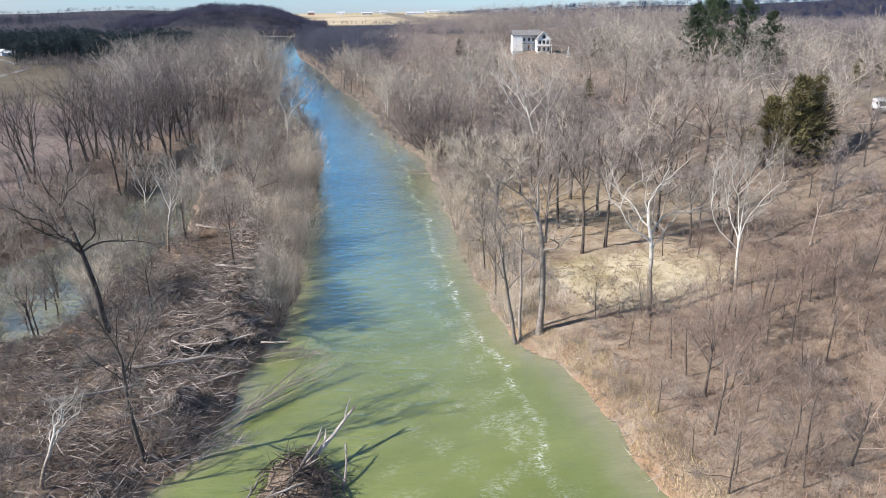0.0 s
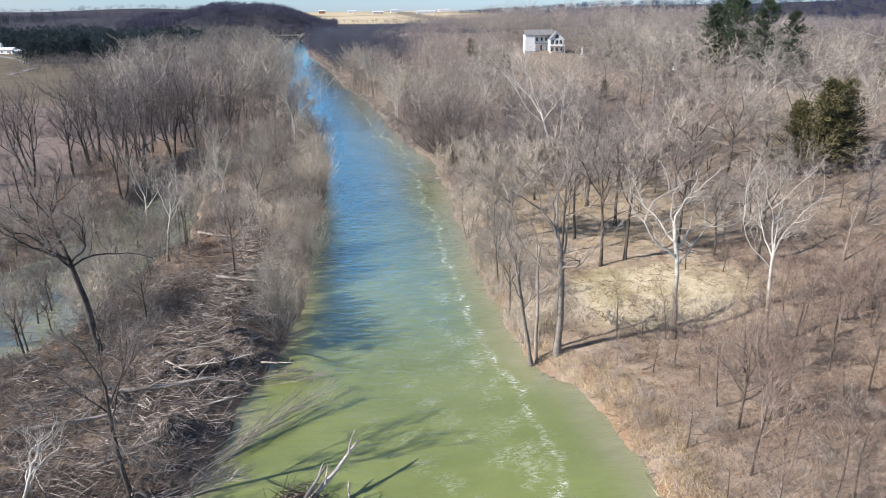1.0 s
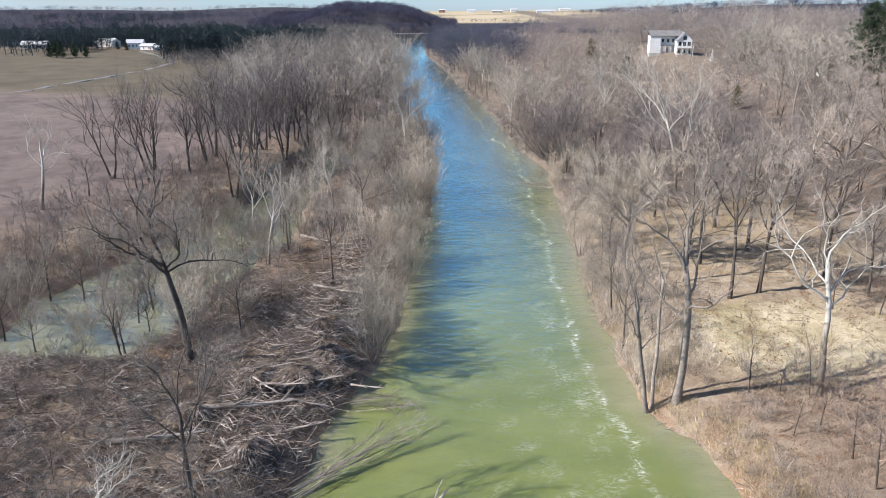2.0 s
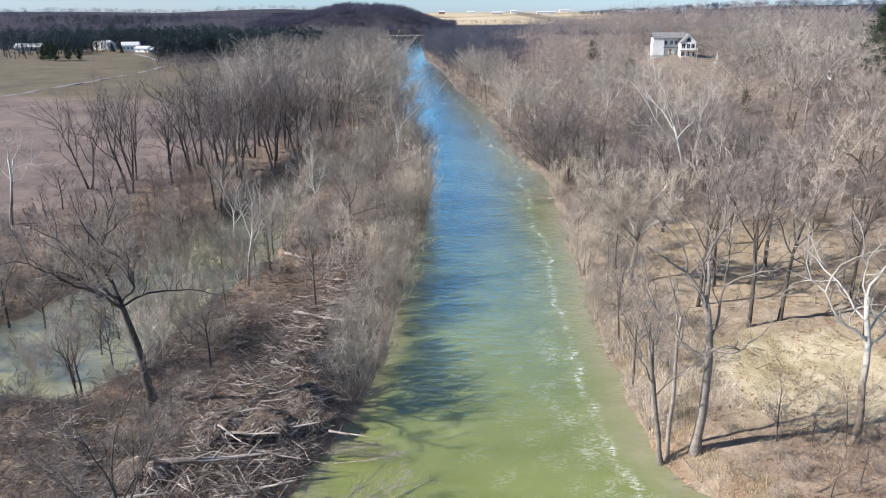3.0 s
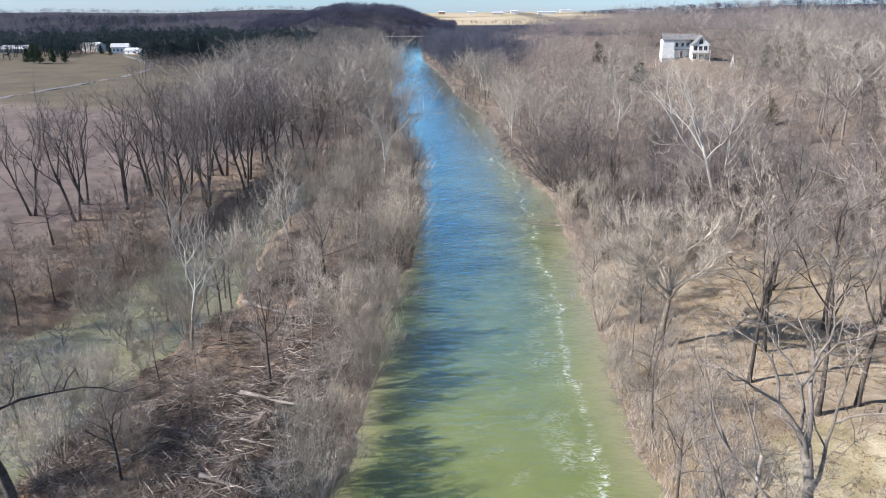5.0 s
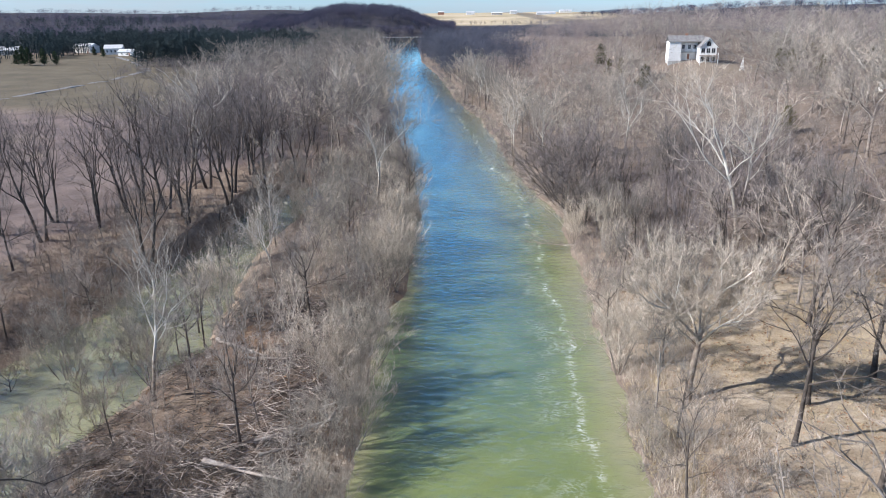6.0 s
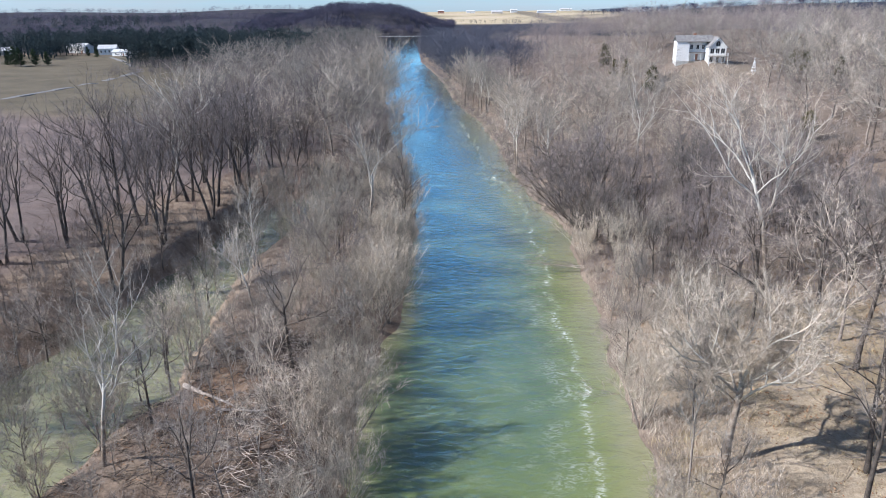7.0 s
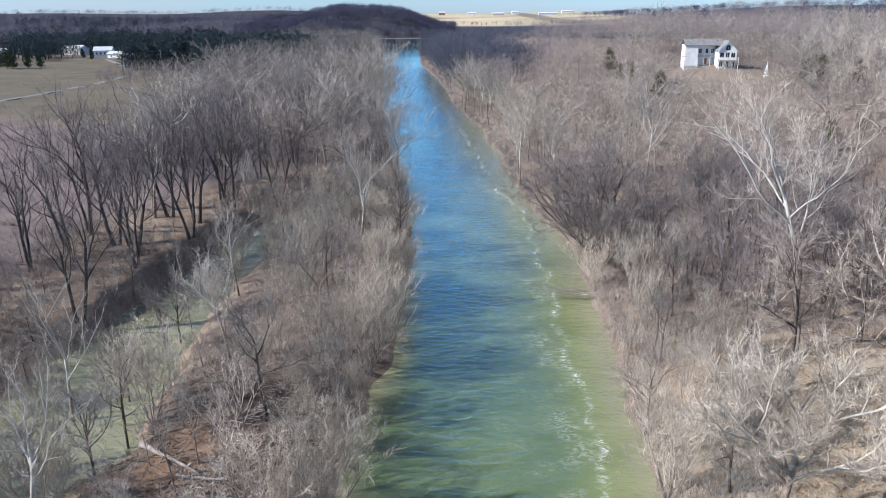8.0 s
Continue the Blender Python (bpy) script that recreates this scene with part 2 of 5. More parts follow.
def water_material():
    """Silty green river: opaque green body under a rippled, sky-reflecting surface, with foam where the current runs."""
    m, nt, b = mat("river_water", 0.10)
    b.inputs["Specular IOR Level"].default_value = 0.0
    b.inputs["Subsurface Weight"].default_value = 0.85
    b.inputs["Subsurface Radius"].default_value = (1.0, 1.1, 0.7)
    b.inputs["Subsurface Scale"].default_value = 0.7
    tc = nt.nodes.new("ShaderNodeTexCoord")
    mp = nt.nodes.new("ShaderNodeMapping")
    mp.inputs["Scale"].default_value = (1.0, 1.9, 1.0)
    nt.links.new(tc.outputs["Object"], mp.inputs[0])

    def tex(scale, detail, rough=0.55, dist=0.0):
        n = add(nt, "ShaderNodeTexNoise", Scale=scale, Detail=detail, Roughness=rough, Distortion=dist)
        nt.links.new(mp.outputs[0], n.inputs["Vector"])
        return n.outputs[0]

    def attr(name):
        a = nt.nodes.new("ShaderNodeAttribute")
        a.attribute_name = name
        return a.outputs["Fac"]

    body = ramp(nt, tex(0.09, 4), [(0.3, (0.17, 0.205, 0.062)), (0.7, (0.24, 0.275, 0.095))])
    silt = ramp(nt, tex(0.3, 5), [(0.3, (0.25, 0.245, 0.135)), (0.7, (0.31, 0.30, 0.18))])
    # the body turns darker and more teal upstream
    body = mix(nt, attr("dark_teal"), body, ramp(nt, tex(0.12, 4), [(0.3, (0.085, 0.135, 0.068)), (0.7, (0.13, 0.185, 0.092))]))
    body = mix(nt, attr("shallow"), body, silt)
    fl = nt.nodes.new("ShaderNodeMath")
    fl.operation = "MULTIPLY"
    streak = ramp(nt, tex(0.8, 8, 0.72, 2.2), [(0.48, (0, 0, 0)), (0.58, (1, 1, 1))])
    nt.links.new(streak, fl.inputs[0])
    nt.links.new(attr("foam"), fl.inputs[1])
    c = mix(nt, fl.outputs[0], body, (0.70, 0.72, 0.67))
    nt.links.new(c, b.inputs["Base Color"])
    b1 = add(nt, "ShaderNodeBump", Strength=0.6, Distance=0.30)
    nt.links.new(attr("ripple"), b1.inputs["Strength"])
    nt.links.new(tex(0.55, 5, 0.6, 0.6), b1.inputs["Height"])
    b2 = add(nt, "ShaderNodeBump", Strength=0.2, Distance=0.05)
    nt.links.new(tex(3.2, 4, 0.6, 0.3), b2.inputs["Height"])
    nt.links.new(b1.outputs[0], b2.inputs["Normal"])
    nt.links.new(b2.outputs[0], b.inputs["Normal"])
    gloss = add(nt, "ShaderNodeBsdfGlossy", Roughness=0.06)
    gloss.inputs["Color"].default_value = (0.92, 1.0, 0.95, 1)
    nt.links.new(b2.outputs[0], gloss.inputs["Normal"])
    lw = add(nt, "ShaderNodeLayerWeight", Blend=0.5)
    nt.links.new(b2.outputs[0], lw.inputs["Normal"])
    pw = nt.nodes.new("ShaderNodeMath")
    pw.operation, pw.inputs[1].default_value = "POWER", 2.7
    nt.links.new(lw.outputs["Facing"], pw.inputs[0])
    calm = nt.nodes.new("ShaderNodeMath")
    calm.operation, calm.inputs[0].default_value = "SUBTRACT", 1.0
    nt.links.new(fl.outputs[0], calm.inputs[1])
    fac = nt.nodes.new("ShaderNodeMath")
    fac.operation = "MULTIPLY"
    gain = nt.nodes.new("ShaderNodeMath")
    gain.operation, gain.use_clamp, gain.inputs[1].default_value = "MULTIPLY", True, 1.5
    nt.links.new(pw.outputs[0], gain.inputs[0])
    nt.links.new(gain.outputs[0], fac.inputs[0])
    nt.links.new(calm.outputs[0], fac.inputs[1])
    ms = nt.nodes.new("ShaderNodeMixShader")
    nt.links.new(fac.outputs[0], ms.inputs[0])
    nt.links.new(b.outputs[0], ms.inputs[1])
    nt.links.new(gloss.outputs[0], ms.inputs[2])
    nt.links.new(ms.outputs[0], nt.nodes["Material Output"].inputs[0])
    return m


# ---- the lie of the land: a river along +y, an island with a flooded back channel on its left ----
R_SHORE = np.array([(-400, 30), (20, 25), (58, 25.5), (65, 24), (71, 20.6), (99, 21.4), (114, 22.4), (129, 23.5), (154, 24.8), (172, 25.6), (190, 23.2), (215, 20.4),
                    (240, 20), (292, 17), (344, 9.5), (404, 6), (470, 0), (566, -11), (700, -17), (800, -22), (930, -26), (1000, -10), (1060, 120), (1110, 300), (5200, 300)])
L_SHORE = np.array([(-400, -18), (30, -16), (44, -15), (50, -14), (55, -10), (66, -8), (74, -6), (81, -4.4), (93, -2.4), (110, -3.2), (120, -3), (135, -0.6), (155, 0.3),
                    (180, 0), (212, -3), (270, -11), (315, -15.5), (406, -25), (530, -34), (600, -41), (700, -48), (800, -56), (930, -66), (1000, -60), (1060, -10), (1110, 300), (5200, 300)])
BACK_L = np.array([(78, -46), (96, -50), (112, -43), (128, -37.5), (148, -35), (157, -33), (177, -32), (193, -25), (212, -14)])
BACK_R = np.array([(78, -33), (86, -28.5), (99, -27.5), (110, -25), (118, -21.5), (141, -23.5), (163, -23), (193, -17), (212, -12)])
RIGHT_D = np.array([(0, 0), (1.2, 0.6), (3, 1.3), (8, 2.0), (25, 2.8), (42, 4.0), (56, 9.0), (66, 10.5), (86, 16.0), (140, 15.5), (300, 11), (700, 9), (5000, 9)])


def at(table, v):
    return np.interp(v, table[:, 0], table[:, 1])


def smooth(e0, e1, v):
    t = np.clip((v - e0) / (e1 - e0), 0, 1)
    return t * t * (3 - 2 * t)


def waves(x, y, scale, seed):
    """A cheap, smooth, repeatable unevenness between about -1 and 1."""
    k, sin = 6.283 / scale, math.sin if isinstance(x, float) else np.sin
    return (sin(k * (x * 0.83 + y * 0.41) + seed) + sin(k * 1.7 * (x * -0.37 + y * 0.71) + seed * 2.1)
            + 0.6 * sin(k * 3.1 * (x * 0.55 - y * 0.62) + seed * 3.7) + 0.4 * sin(k * 5.3 * (x * 0.9 + y * 0.2) + seed * 0.7)) / 3


def edges(x, y):
    """Metres from the river's right shore, its left shore and the back channel, all positive on land."""
    w = 0.8 * waves(x, y, 14, 1.3) + 0.35 * waves(x, y, 4.1, 0.4)
    right, left = x - at(R_SHORE, y) + w, at(L_SHORE, y) - x + w
    back = np.maximum(np.maximum(at(BACK_L, y) - x, x - at(BACK_R, y)), np.maximum(80 - y, y - 211)) + w
    return right, left, back


def edges_at(x, y):
    """edges() for one spot."""
    w = 0.8 * waves(x, y, 14, 1.3) + 0.35 * waves(x, y, 4.1, 0.4)
    back = max(float(at(BACK_L, y)) - x, x - float(at(BACK_R, y)), 80 - y, y - 211) + w
    return x - float(at(R_SHORE, y)) + w, float(at(L_SHORE, y)) - x + w, back


# centre, half-widths, height and how flat the top is
HILLS = [(-112, 1180, 88, 180, 25, 4), (250, 2900, 900, 1000, 17, 2), (-330, 1250, 170, 200, 16, 2), (-900, 1500, 420, 260, 20, 2), (-1250, 2300, 600, 300, 28, 2), (-500, 2250, 260, 200, 22, 2), (1180, 1750, 720, 260, 33, 4),
         (1900, 2000, 500, 400, 44, 2), (2200, 900, 700, 600, 30, 2), (150, 430, 110, 70, 9, 2)]


def land(x, y):
    x, y = np.asarray(x, float), np.asarray(y, float)
    right, left, back = edges(x, y)
    rough = 0.16 * waves(x, y, 3.3, 2.0) + 0.3 * waves(x, y, 11, 5.0)
    far = smooth(500, 1000, y)
    hr = at(RIGHT_D, np.maximum(right, 0)) * (1 - 0.82 * far) + 2 * far * smooth(0, 10, right)
    hr = hr + smooth(3, 12, right) * rough + smooth(60, 200, right) * 2.0 * waves(x, y, 130, 1.0) * (1 - far)
    isl = np.minimum(left, back)
    outer = (x < at(BACK_L, y)) | (y > 211)
    hl = 1.5 * (1 - np.exp(-np.maximum(isl, 0) / 2.2)) + np.where(outer, 1.6 * smooth(2, 9, isl), 0.15 * smooth(2, 6, isl))
    cut = smooth(140, 148, y) * smooth(192, 184, y) * (x < at(BACK_L, y) + 3)
    hl = np.where(outer & (isl > 0), hl * (1 - cut) + cut * 3.1 * smooth(-0.2, 1.6, isl), hl)
    hl = hl + smooth(0.5, 4, isl) * rough * 1.1
    h = np.where(right > 0, hr, np.where(isl > 0, hl, np.maximum(-2.0, 0.45 * np.maximum(right, isl))))
    islet = 1.3 * np.exp(-((x + 2.2) / 2.6) ** 2 - ((y - 47.0) / 5.0) ** 2) + 0.5 * np.exp(-((x + 8) / 3) ** 2 - ((y - 43) / 3) ** 2)
    h = np.where(islet > 0.25, np.maximum(h, (islet - 0.25) * 1.3), h)
    h = h + 2.6 * np.exp(-((x - 90) / 12) ** 2 - ((y - 322) / 9) ** 2)
    inland = np.maximum(smooth(40, 160, np.maximum(right, left)), smooth(1130, 1300, y))
    for cx, cy, sx, sy, hh, flat in HILLS:
        h = h + inland * hh * np.exp(-np.abs((x - cx) / sx) ** flat - ((y - cy) / sy) ** 2)
    return h


def steps(*runs):
    out = [runs[0][0]]
    for a, b, d in runs:
        n = max(1, round((b - a) / d))
        out += [a + (b - a) * (i + 1) / n for i in range(n)]
    return np.array(out)


def sheet(name, xs, ys, zfun, material):
    gx, gy = np.meshgrid(xs, ys)
    gz = zfun(gx, gy)
    verts = np.column_stack([gx.ravel(), gy.ravel(), gz.ravel()])
    nx, ny = len(xs), len(ys)
    i = np.arange((nx - 1) * (ny - 1))
    a = (i // (nx - 1)) * nx + i % (nx - 1)
    me = bpy.data.meshes.new(name)
    me.from_pydata(verts.tolist(), [], np.column_stack([a, a + 1, a + nx + 1, a + nx]).tolist())
    me.polygons.foreach_set("use_smooth", np.ones(len(me.polygons), bool))
    me.materials.append(material)
    return new(name, me), gx.ravel(), gy.ravel()


def attribute(ob, name, values):
    ob.data.attributes.new(name, "FLOAT", "POINT").data.foreach_set("value", np.asarray(values, np.float32))


ground, gx, gy = sheet("ground", steps((-5200, -1000, 140), (-1000, -300, 28), (-300, -70, 5), (-70, 75, 1.15), (75, 180, 2.5), (180, 500, 14), (500, 1400, 40), (1400, 5200, 140)),
                       steps((-900, -50, 50), (-50, 36, 4), (36, 215, 1.3), (215, 340, 3), (340, 700, 6), (700, 1500, 25), (1500, 5200, 100)), land, ground_material())
tagged(ground, "winter ground of leaf litter, dead grass, mud banks and stubble fields", "ground", kind="structure")
g_right, g_left, g_back = edges(gx, gy)
g_isl = np.minimum(g_left, g_back)
uneven = waves(gx, gy, 17, 0.3) + 0.6 * waves(gx, gy, 5, 2.2)
meadow = smooth(15, 7, np.hypot((gx - 38) / 1.2, (gy - 80) / 0.8) + 3 * uneven) + smooth(26, 14, np.hypot((gx - 46) / 1.2, (gy - 118) / 1.6) + 4 * uneven) * 0.3
meadow = meadow + smooth(16, 8, np.hypot((gx - 82) / 1.2, (gy - 93) / 0.8) + 3 * uneven) * 0.2 + smooth(26, 12, np.hypot(gx - 118, gy - 150) + 4 * uneven) * 0.4
meadow = meadow + smooth(22, 12, np.hypot((gx - 100) / 1.2, gy - 300) + 4 * uneven) * 0.25
attribute(ground, "zone_straw", np.clip(meadow, 0, 1) * (g_right > 2))
attribute(ground, "zone_field", smooth(14, 22, g_isl + 3 * uneven) * (gx < at(BACK_L, gy) - 10) * smooth(100, 130, gy) * smooth(330, 300, gy + 0.35 * (gx + 190)))
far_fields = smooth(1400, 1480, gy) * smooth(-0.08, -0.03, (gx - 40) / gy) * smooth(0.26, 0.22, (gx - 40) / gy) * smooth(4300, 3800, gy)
# shade tone under trees, along the shores and over the far land
attribute(ground, "zone_wood_shade", np.clip(0.45 * smooth(0.4, 2, g_isl) * (gx > at(BACK_L, gy)) * smooth(96, 126, gy) * (gy < 212) + 0.4 * (g_right > -1.5) * smooth(76, 92, gy) * smooth(3.6, 2.2, g_right) * (gy < 640) + 0.5 * smooth(20, 40, g_right) * smooth(176, 200, gy) * smooth(640, 600, gy) + 0.42 * smooth(28, 46, g_right) * smooth(60, 80, gy) * smooth(200, 176, gy) + 0.4 * (g_right > 0.2) * smooth(190, 215, gy) * smooth(16, 9, g_right) + 0.3 * smooth(3, 6, g_right) * smooth(130, 142, gy) * smooth(48, 36, g_right) * (gy < 220) + smooth(620, 680, gy) - far_fields + 0.55 * (g_left > 0.5) * smooth(196, 215, gy) * smooth(75, 60, g_left) + 0.15 * (gx < at(BACK_L, gy)) * smooth(22, 14, g_isl) * (gy < 215) * (gy > 80), 0, 1))
attribute(ground, "zone_pasture", np.clip(smooth(300, 330, gy + 0.35 * (gx + 190)) * (gx < at(L_SHORE, gy) - 66) * smooth(640, 620, gy), 0, 1))
attribute(ground, "zone_stubble", np.clip(far_fields, 0, 1))
attribute(ground, "zone_wrack", (g_isl > 0.3) * (gx > -60) * smooth(-0.5, 0.25, waves(gx, gy, 9, 4.0) + smooth(8, 0, np.abs(gx + 11 - 0.12 * (gy - 80)))) * smooth(150, 120, gy) * (gy > 20))
attribute(ground, "zone_mud", np.clip(smooth(2.6, 0.4, g_right) * (g_right > -3) * (0.8 * smooth(80, 68, gy)) + smooth(1.2, 0.2, g_isl) * (g_isl > -3) * 0.25, 0, 1) * smooth(0.15, 0.5, uneven + 0.75) + 0.9 * (g_isl > 0.2) * smooth(1.15, 0.7, np.minimum(np.hypot((gx + 16.3) / 2.8, (gy - 117) / 6.5), np.hypot((gx + 26.5) / 3.2, (gy - 79) / 4.0)) + 0.25 * uneven))

water, wx, wy = sheet("water", steps((-90, -50, 5), (-50, 9, 1.2), (9, 24, 0.35), (24, 60, 4)), steps((-350, 30, 20), (30, 215, 1.1), (215, 500, 3), (500, 1000, 20)), lambda x, y: x * 0, water_material())
tagged(water, "silty green river, rippled, with streaks of white foam", "river", kind="structure")
w_right, w_left, w_back = edges(wx, wy)
FOAM_LINE = np.array([(30, 17.5), (46, 17.6), (53, 18.6), (62, 18.2), (73, 17.6), (83, 17.1), (99, 17.3), (113, 18.3), (124, 18.9), (147, 19.2), (170, 19.8), (196, 19.7), (215, 16), (260, 13), (400, 0)])
off = wx - at(FOAM_LINE, wy) + 0.9 * waves(wx * 0.3, wy, 13, 3.0) + 0.4 * waves(wx * 0.3, wy, 4.3, 1.0)
patchy = smooth(-0.35, 0.5, waves(wx, wy, 7, 1.0))
foam = 1.0 * np.exp(-(off / 0.33) ** 2) * (0.35 + 0.65 * patchy) + 0.34 * np.exp(-((off + 2.2) / 1.8) ** 2) * patchy + (0.16 + 0.12 * smooth(88, 55, wy)) * np.exp(-((wx - 11) / 8) ** 2) * smooth(0.1, 0.7, waves(wx, wy, 5, 2.6))
attribute(water, "foam", np.clip(foam, 0, 1) * (w_right < -0.5))
attribute(water, "ripple", (0.25 + 0.35 * smooth(70, 120, wy)) * (1 - 0.85 * smooth(430, 600, wy)))
attribute(water, "dark_teal", 0.95 * smooth(74, 126, wy + 9 * waves(wx, wy, 31, 0.8)) * smooth(-2.5, -9, w_right))
attribute(water, "shallow", np.clip(smooth(-5, 0, w_right) + smooth(-3, 0, w_left) + smooth(-40, -10, w_back) * (wx < -12) * (wy > 70) * 0.4, 0, 1))


# ---- helpers for things ----
def part(name, data, material, parent, label=""):
    """Links a bmesh, or lists of (vertices, faces), as one mesh object under a thing or under a part."""
    me = bpy.data.meshes.new(name)
    if isinstance(data, tuple):
        me.from_pydata(data[0], [], data[1])
    else:
        data.to_mesh(me)
        data.free()
    me.materials.append(material)
    ob = new(name, me)
    ob.parent = parent
    return tagged(ob, label)


def tube(V, F, pts, rads, n, tip=True):
    """A tapered round limb through pts."""
    first = len(V)
    for i, (p, r) in enumerate(zip(pts, rads)):
        q = pts[min(i + 1, len(pts) - 1)] - pts[max(i - 1, 0)]
        a = q.cross(Vector((0.31, 0.95, 0.05)))
        if a.length < 1e-4:
            a = q.cross(Vector((1, 0, 0)))
        a.normalize()
        b = q.cross(a).normalized()
        for k in range(n):
            w = 6.28318 * k / n
            V.append(p + (a * math.cos(w) + b * math.sin(w)) * r)
    for i in range(len(pts) - 1):
        for k in range(n):
            a0, a1 = first + i * n + k, first + i * n + (k + 1) % n
            F.append((a0, a1, a1 + n, a0 + n))
    if tip:
        F.append(tuple(first + (len(pts) - 1) * n + k for k in range(n)))


def sliver(V, F, p, d, width, rng):
    """A twig: a long, thin, pointed blade."""
    s = d.cross(Vector((rng.uniform(-1, 1), rng.uniform(-1, 1), rng.uniform(-1, 1))))
    if s.length < 1e-5:
        return
    s *= width / s.length / 2
    i = len(V)
    V.extend((p - s, p + s, p + d))
    F.append((i, i + 1, i + 2))


def rand_dir(rng):
    return Vector((rng.gauss(0, 1), rng.gauss(0, 1), rng.gauss(0, 1))).normalized()


def limb_path(rng, start, d, length, n, up, wobble):
    """A limb that bends towards the light and wanders."""
    pts, d, p = [start.copy()], d.normalized(), start.copy()
    for i in range(n):
        d = (d + Vector((0, 0, up / n)) + rand_dir(rng) * wobble / n ** 0.5).normalized()
        p = p + d * (length / n)
        pts.append(p.copy())
    return pts


def side_dir(rng, d, angle):
    a = d.cross(rand_dir(rng))
    a.normalize()
    return (d * math.cos(angle) + a * math.sin(angle)).normalized()


def along(pts, t):
    f = t * (len(pts) - 1)
    i = min(int(f), len(pts) - 2)
    return pts[i].lerp(pts[i + 1], f - i), (pts[i + 1] - pts[i]).normalized()


def twig_mesh(V, F, twigs, seed):
    """Adds the twigs (start, way, width) as long, thin, pointed blades."""
    if not twigs:
        return
    rs = np.random.RandomState(seed % 9973)
    p, d = np.array([t[0] for t in twigs]), np.array([t[1] for t in twigs])
    w = np.array([t[2] for t in twigs])
    s = np.cross(d, rs.normal(size=d.shape))
    s *= (w / np.maximum(np.linalg.norm(s, axis=1), 1e-6) / 2)[:, None]
    first = len(V)
    V.extend(np.stack([p - s, p + s, p + d], 1).reshape(-1, 3).tolist())
    F.extend((first + np.arange(3 * len(p)).reshape(-1, 3)).tolist())


def grow(seed, height, radius, stems=1, stem_angle=8, lean=(0, 0), bole=0.45, fork=0.7, arms=5, spread=(20, 50), arm=0.34, ratio=0.72, levels=4, forks=2,
         laterals=2, up=0.35, wobble=0.4, twigs=9, twig_len=0.9, twig_w=0.02, droop=0.0, sides=8, wood=2, slim=False):
    """Bare winter tree that forks again and again: its trunks with their limbs, and the crown of branches and twigs."""
    rng = random.Random(seed)
    woody, CV, CF, fine = [], [], [], []

    def branch(p, d, length, r, level):
        n = (5, 4, 3, 2, 2)[min(level, 4)]
        TV, TF = woody[-1]
        pts = limb_path(rng, p, d, length, n, up - droop * level * 0.5, wobble)
        rads = [max(r * (1 - 0.5 * i / n), 0.006) for i in range(n + 1)]
        thick = level <= wood and not slim
        if level < 4:
            tube(TV if thick else CV, TF if thick else CF, pts, rads, (6, 6, 5, 3)[level], False)
        else:
            q = pts[0]
            for e in pts[1:]:
                fine.append((q, e - q, max(r * 1.5, twig_w * 1.3)))
                q = e
        if level < levels:
            for k in range(forks):
                e = side_dir(rng, (pts[-1] - pts[-2]).normalized(), radians(rng.uniform(12, 38)))
                branch(pts[-1], e, length * ratio * rng.uniform(0.75, 1.15), r * 0.56, level + 1)
            for k in range(laterals):
                q, qd = along(pts, rng.uniform(0.25, 0.92))
                e = side_dir(rng, qd, radians(rng.uniform(32, 66)))
                e.z += 0.15 - droop
                branch(q, e.normalized(), length * ratio * rng.uniform(0.45, 0.9), r * 0.4, level + 1)
        if level >= levels - 2 and level > 1:
            for k in range((twigs, twigs // 2 + 1, twigs // 2)[levels - level]):
                q, qd = along(pts, 0.1 + 0.899 * rng.random())
                e = side_dir(rng, qd, radians(rng.uniform(12, 62)))
                e.z += 0.08 - droop
                fine.append((q, e * (twig_len * rng.uniform(0.45, 1.4)), twig_w * rng.uniform(0.9, 1.9)))

    for s in range(stems):
        TV, TF = [], []
        woody.append((TV, TF))
        az = 6.283 * (s + rng.random() * 0.6) / stems
        sa = radians(stem_angle * rng.uniform(0.5, 1.3)) if stems > 1 else radians(rng.uniform(0, 4))
        d = Vector((math.cos(az) * math.sin(sa) + lean[0], math.sin(az) * math.sin(sa) + lean[1], math.cos(sa))).normalized()
        tall = height * (1 if stems == 1 else rng.uniform(0.75, 1.02))
        r0 = radius * (1 if stems == 1 else rng.uniform(0.6, 1.0))
        out = radius * (stems > 1) * 1.2
        trunk = limb_path(rng, Vector((math.cos(az) * out, math.sin(az) * out, -0.3)), d, tall * bole, 7, 0.2, wobble * 0.4)
        tube(TV, TF, trunk, [r0 * (1.35 if i == 0 else 1 - 0.45 * i / 7) for i in range(8)], sides)
        for k in range(arms):
            u = (k + 0.5 * rng.random()) / max(arms - 0.5, 0.5)
            p, td = along(trunk, min(fork + (1 - fork) * u, 0.999) if k < arms - 1 else 0.999)
            ang = radians(spread[1] + (spread[0] - spread[1]) * u) * rng.uniform(0.75, 1.2)
            a = 2.4 * k + seed + rng.uniform(-0.5, 0.5)
            side = Vector((math.cos(a), math.sin(a), 0))
            length = tall * arm * rng.uniform(0.8, 1.15) * (1.1 - 0.25 * u)
            branch(p, (td * math.cos(ang) + side * math.sin(ang)).normalized(), length, r0 * rng.uniform(0.30, 0.44), 1)
    twig_mesh(CV, CF, fine, seed)
    top = max(v[2] for v in CV)
    k = height / top
    return [([(x * k, y * k, z * k) for x, y, z in V], F) for V, F in woody], ([(x * k, y * k, z * k) for x, y, z in CV], CF)


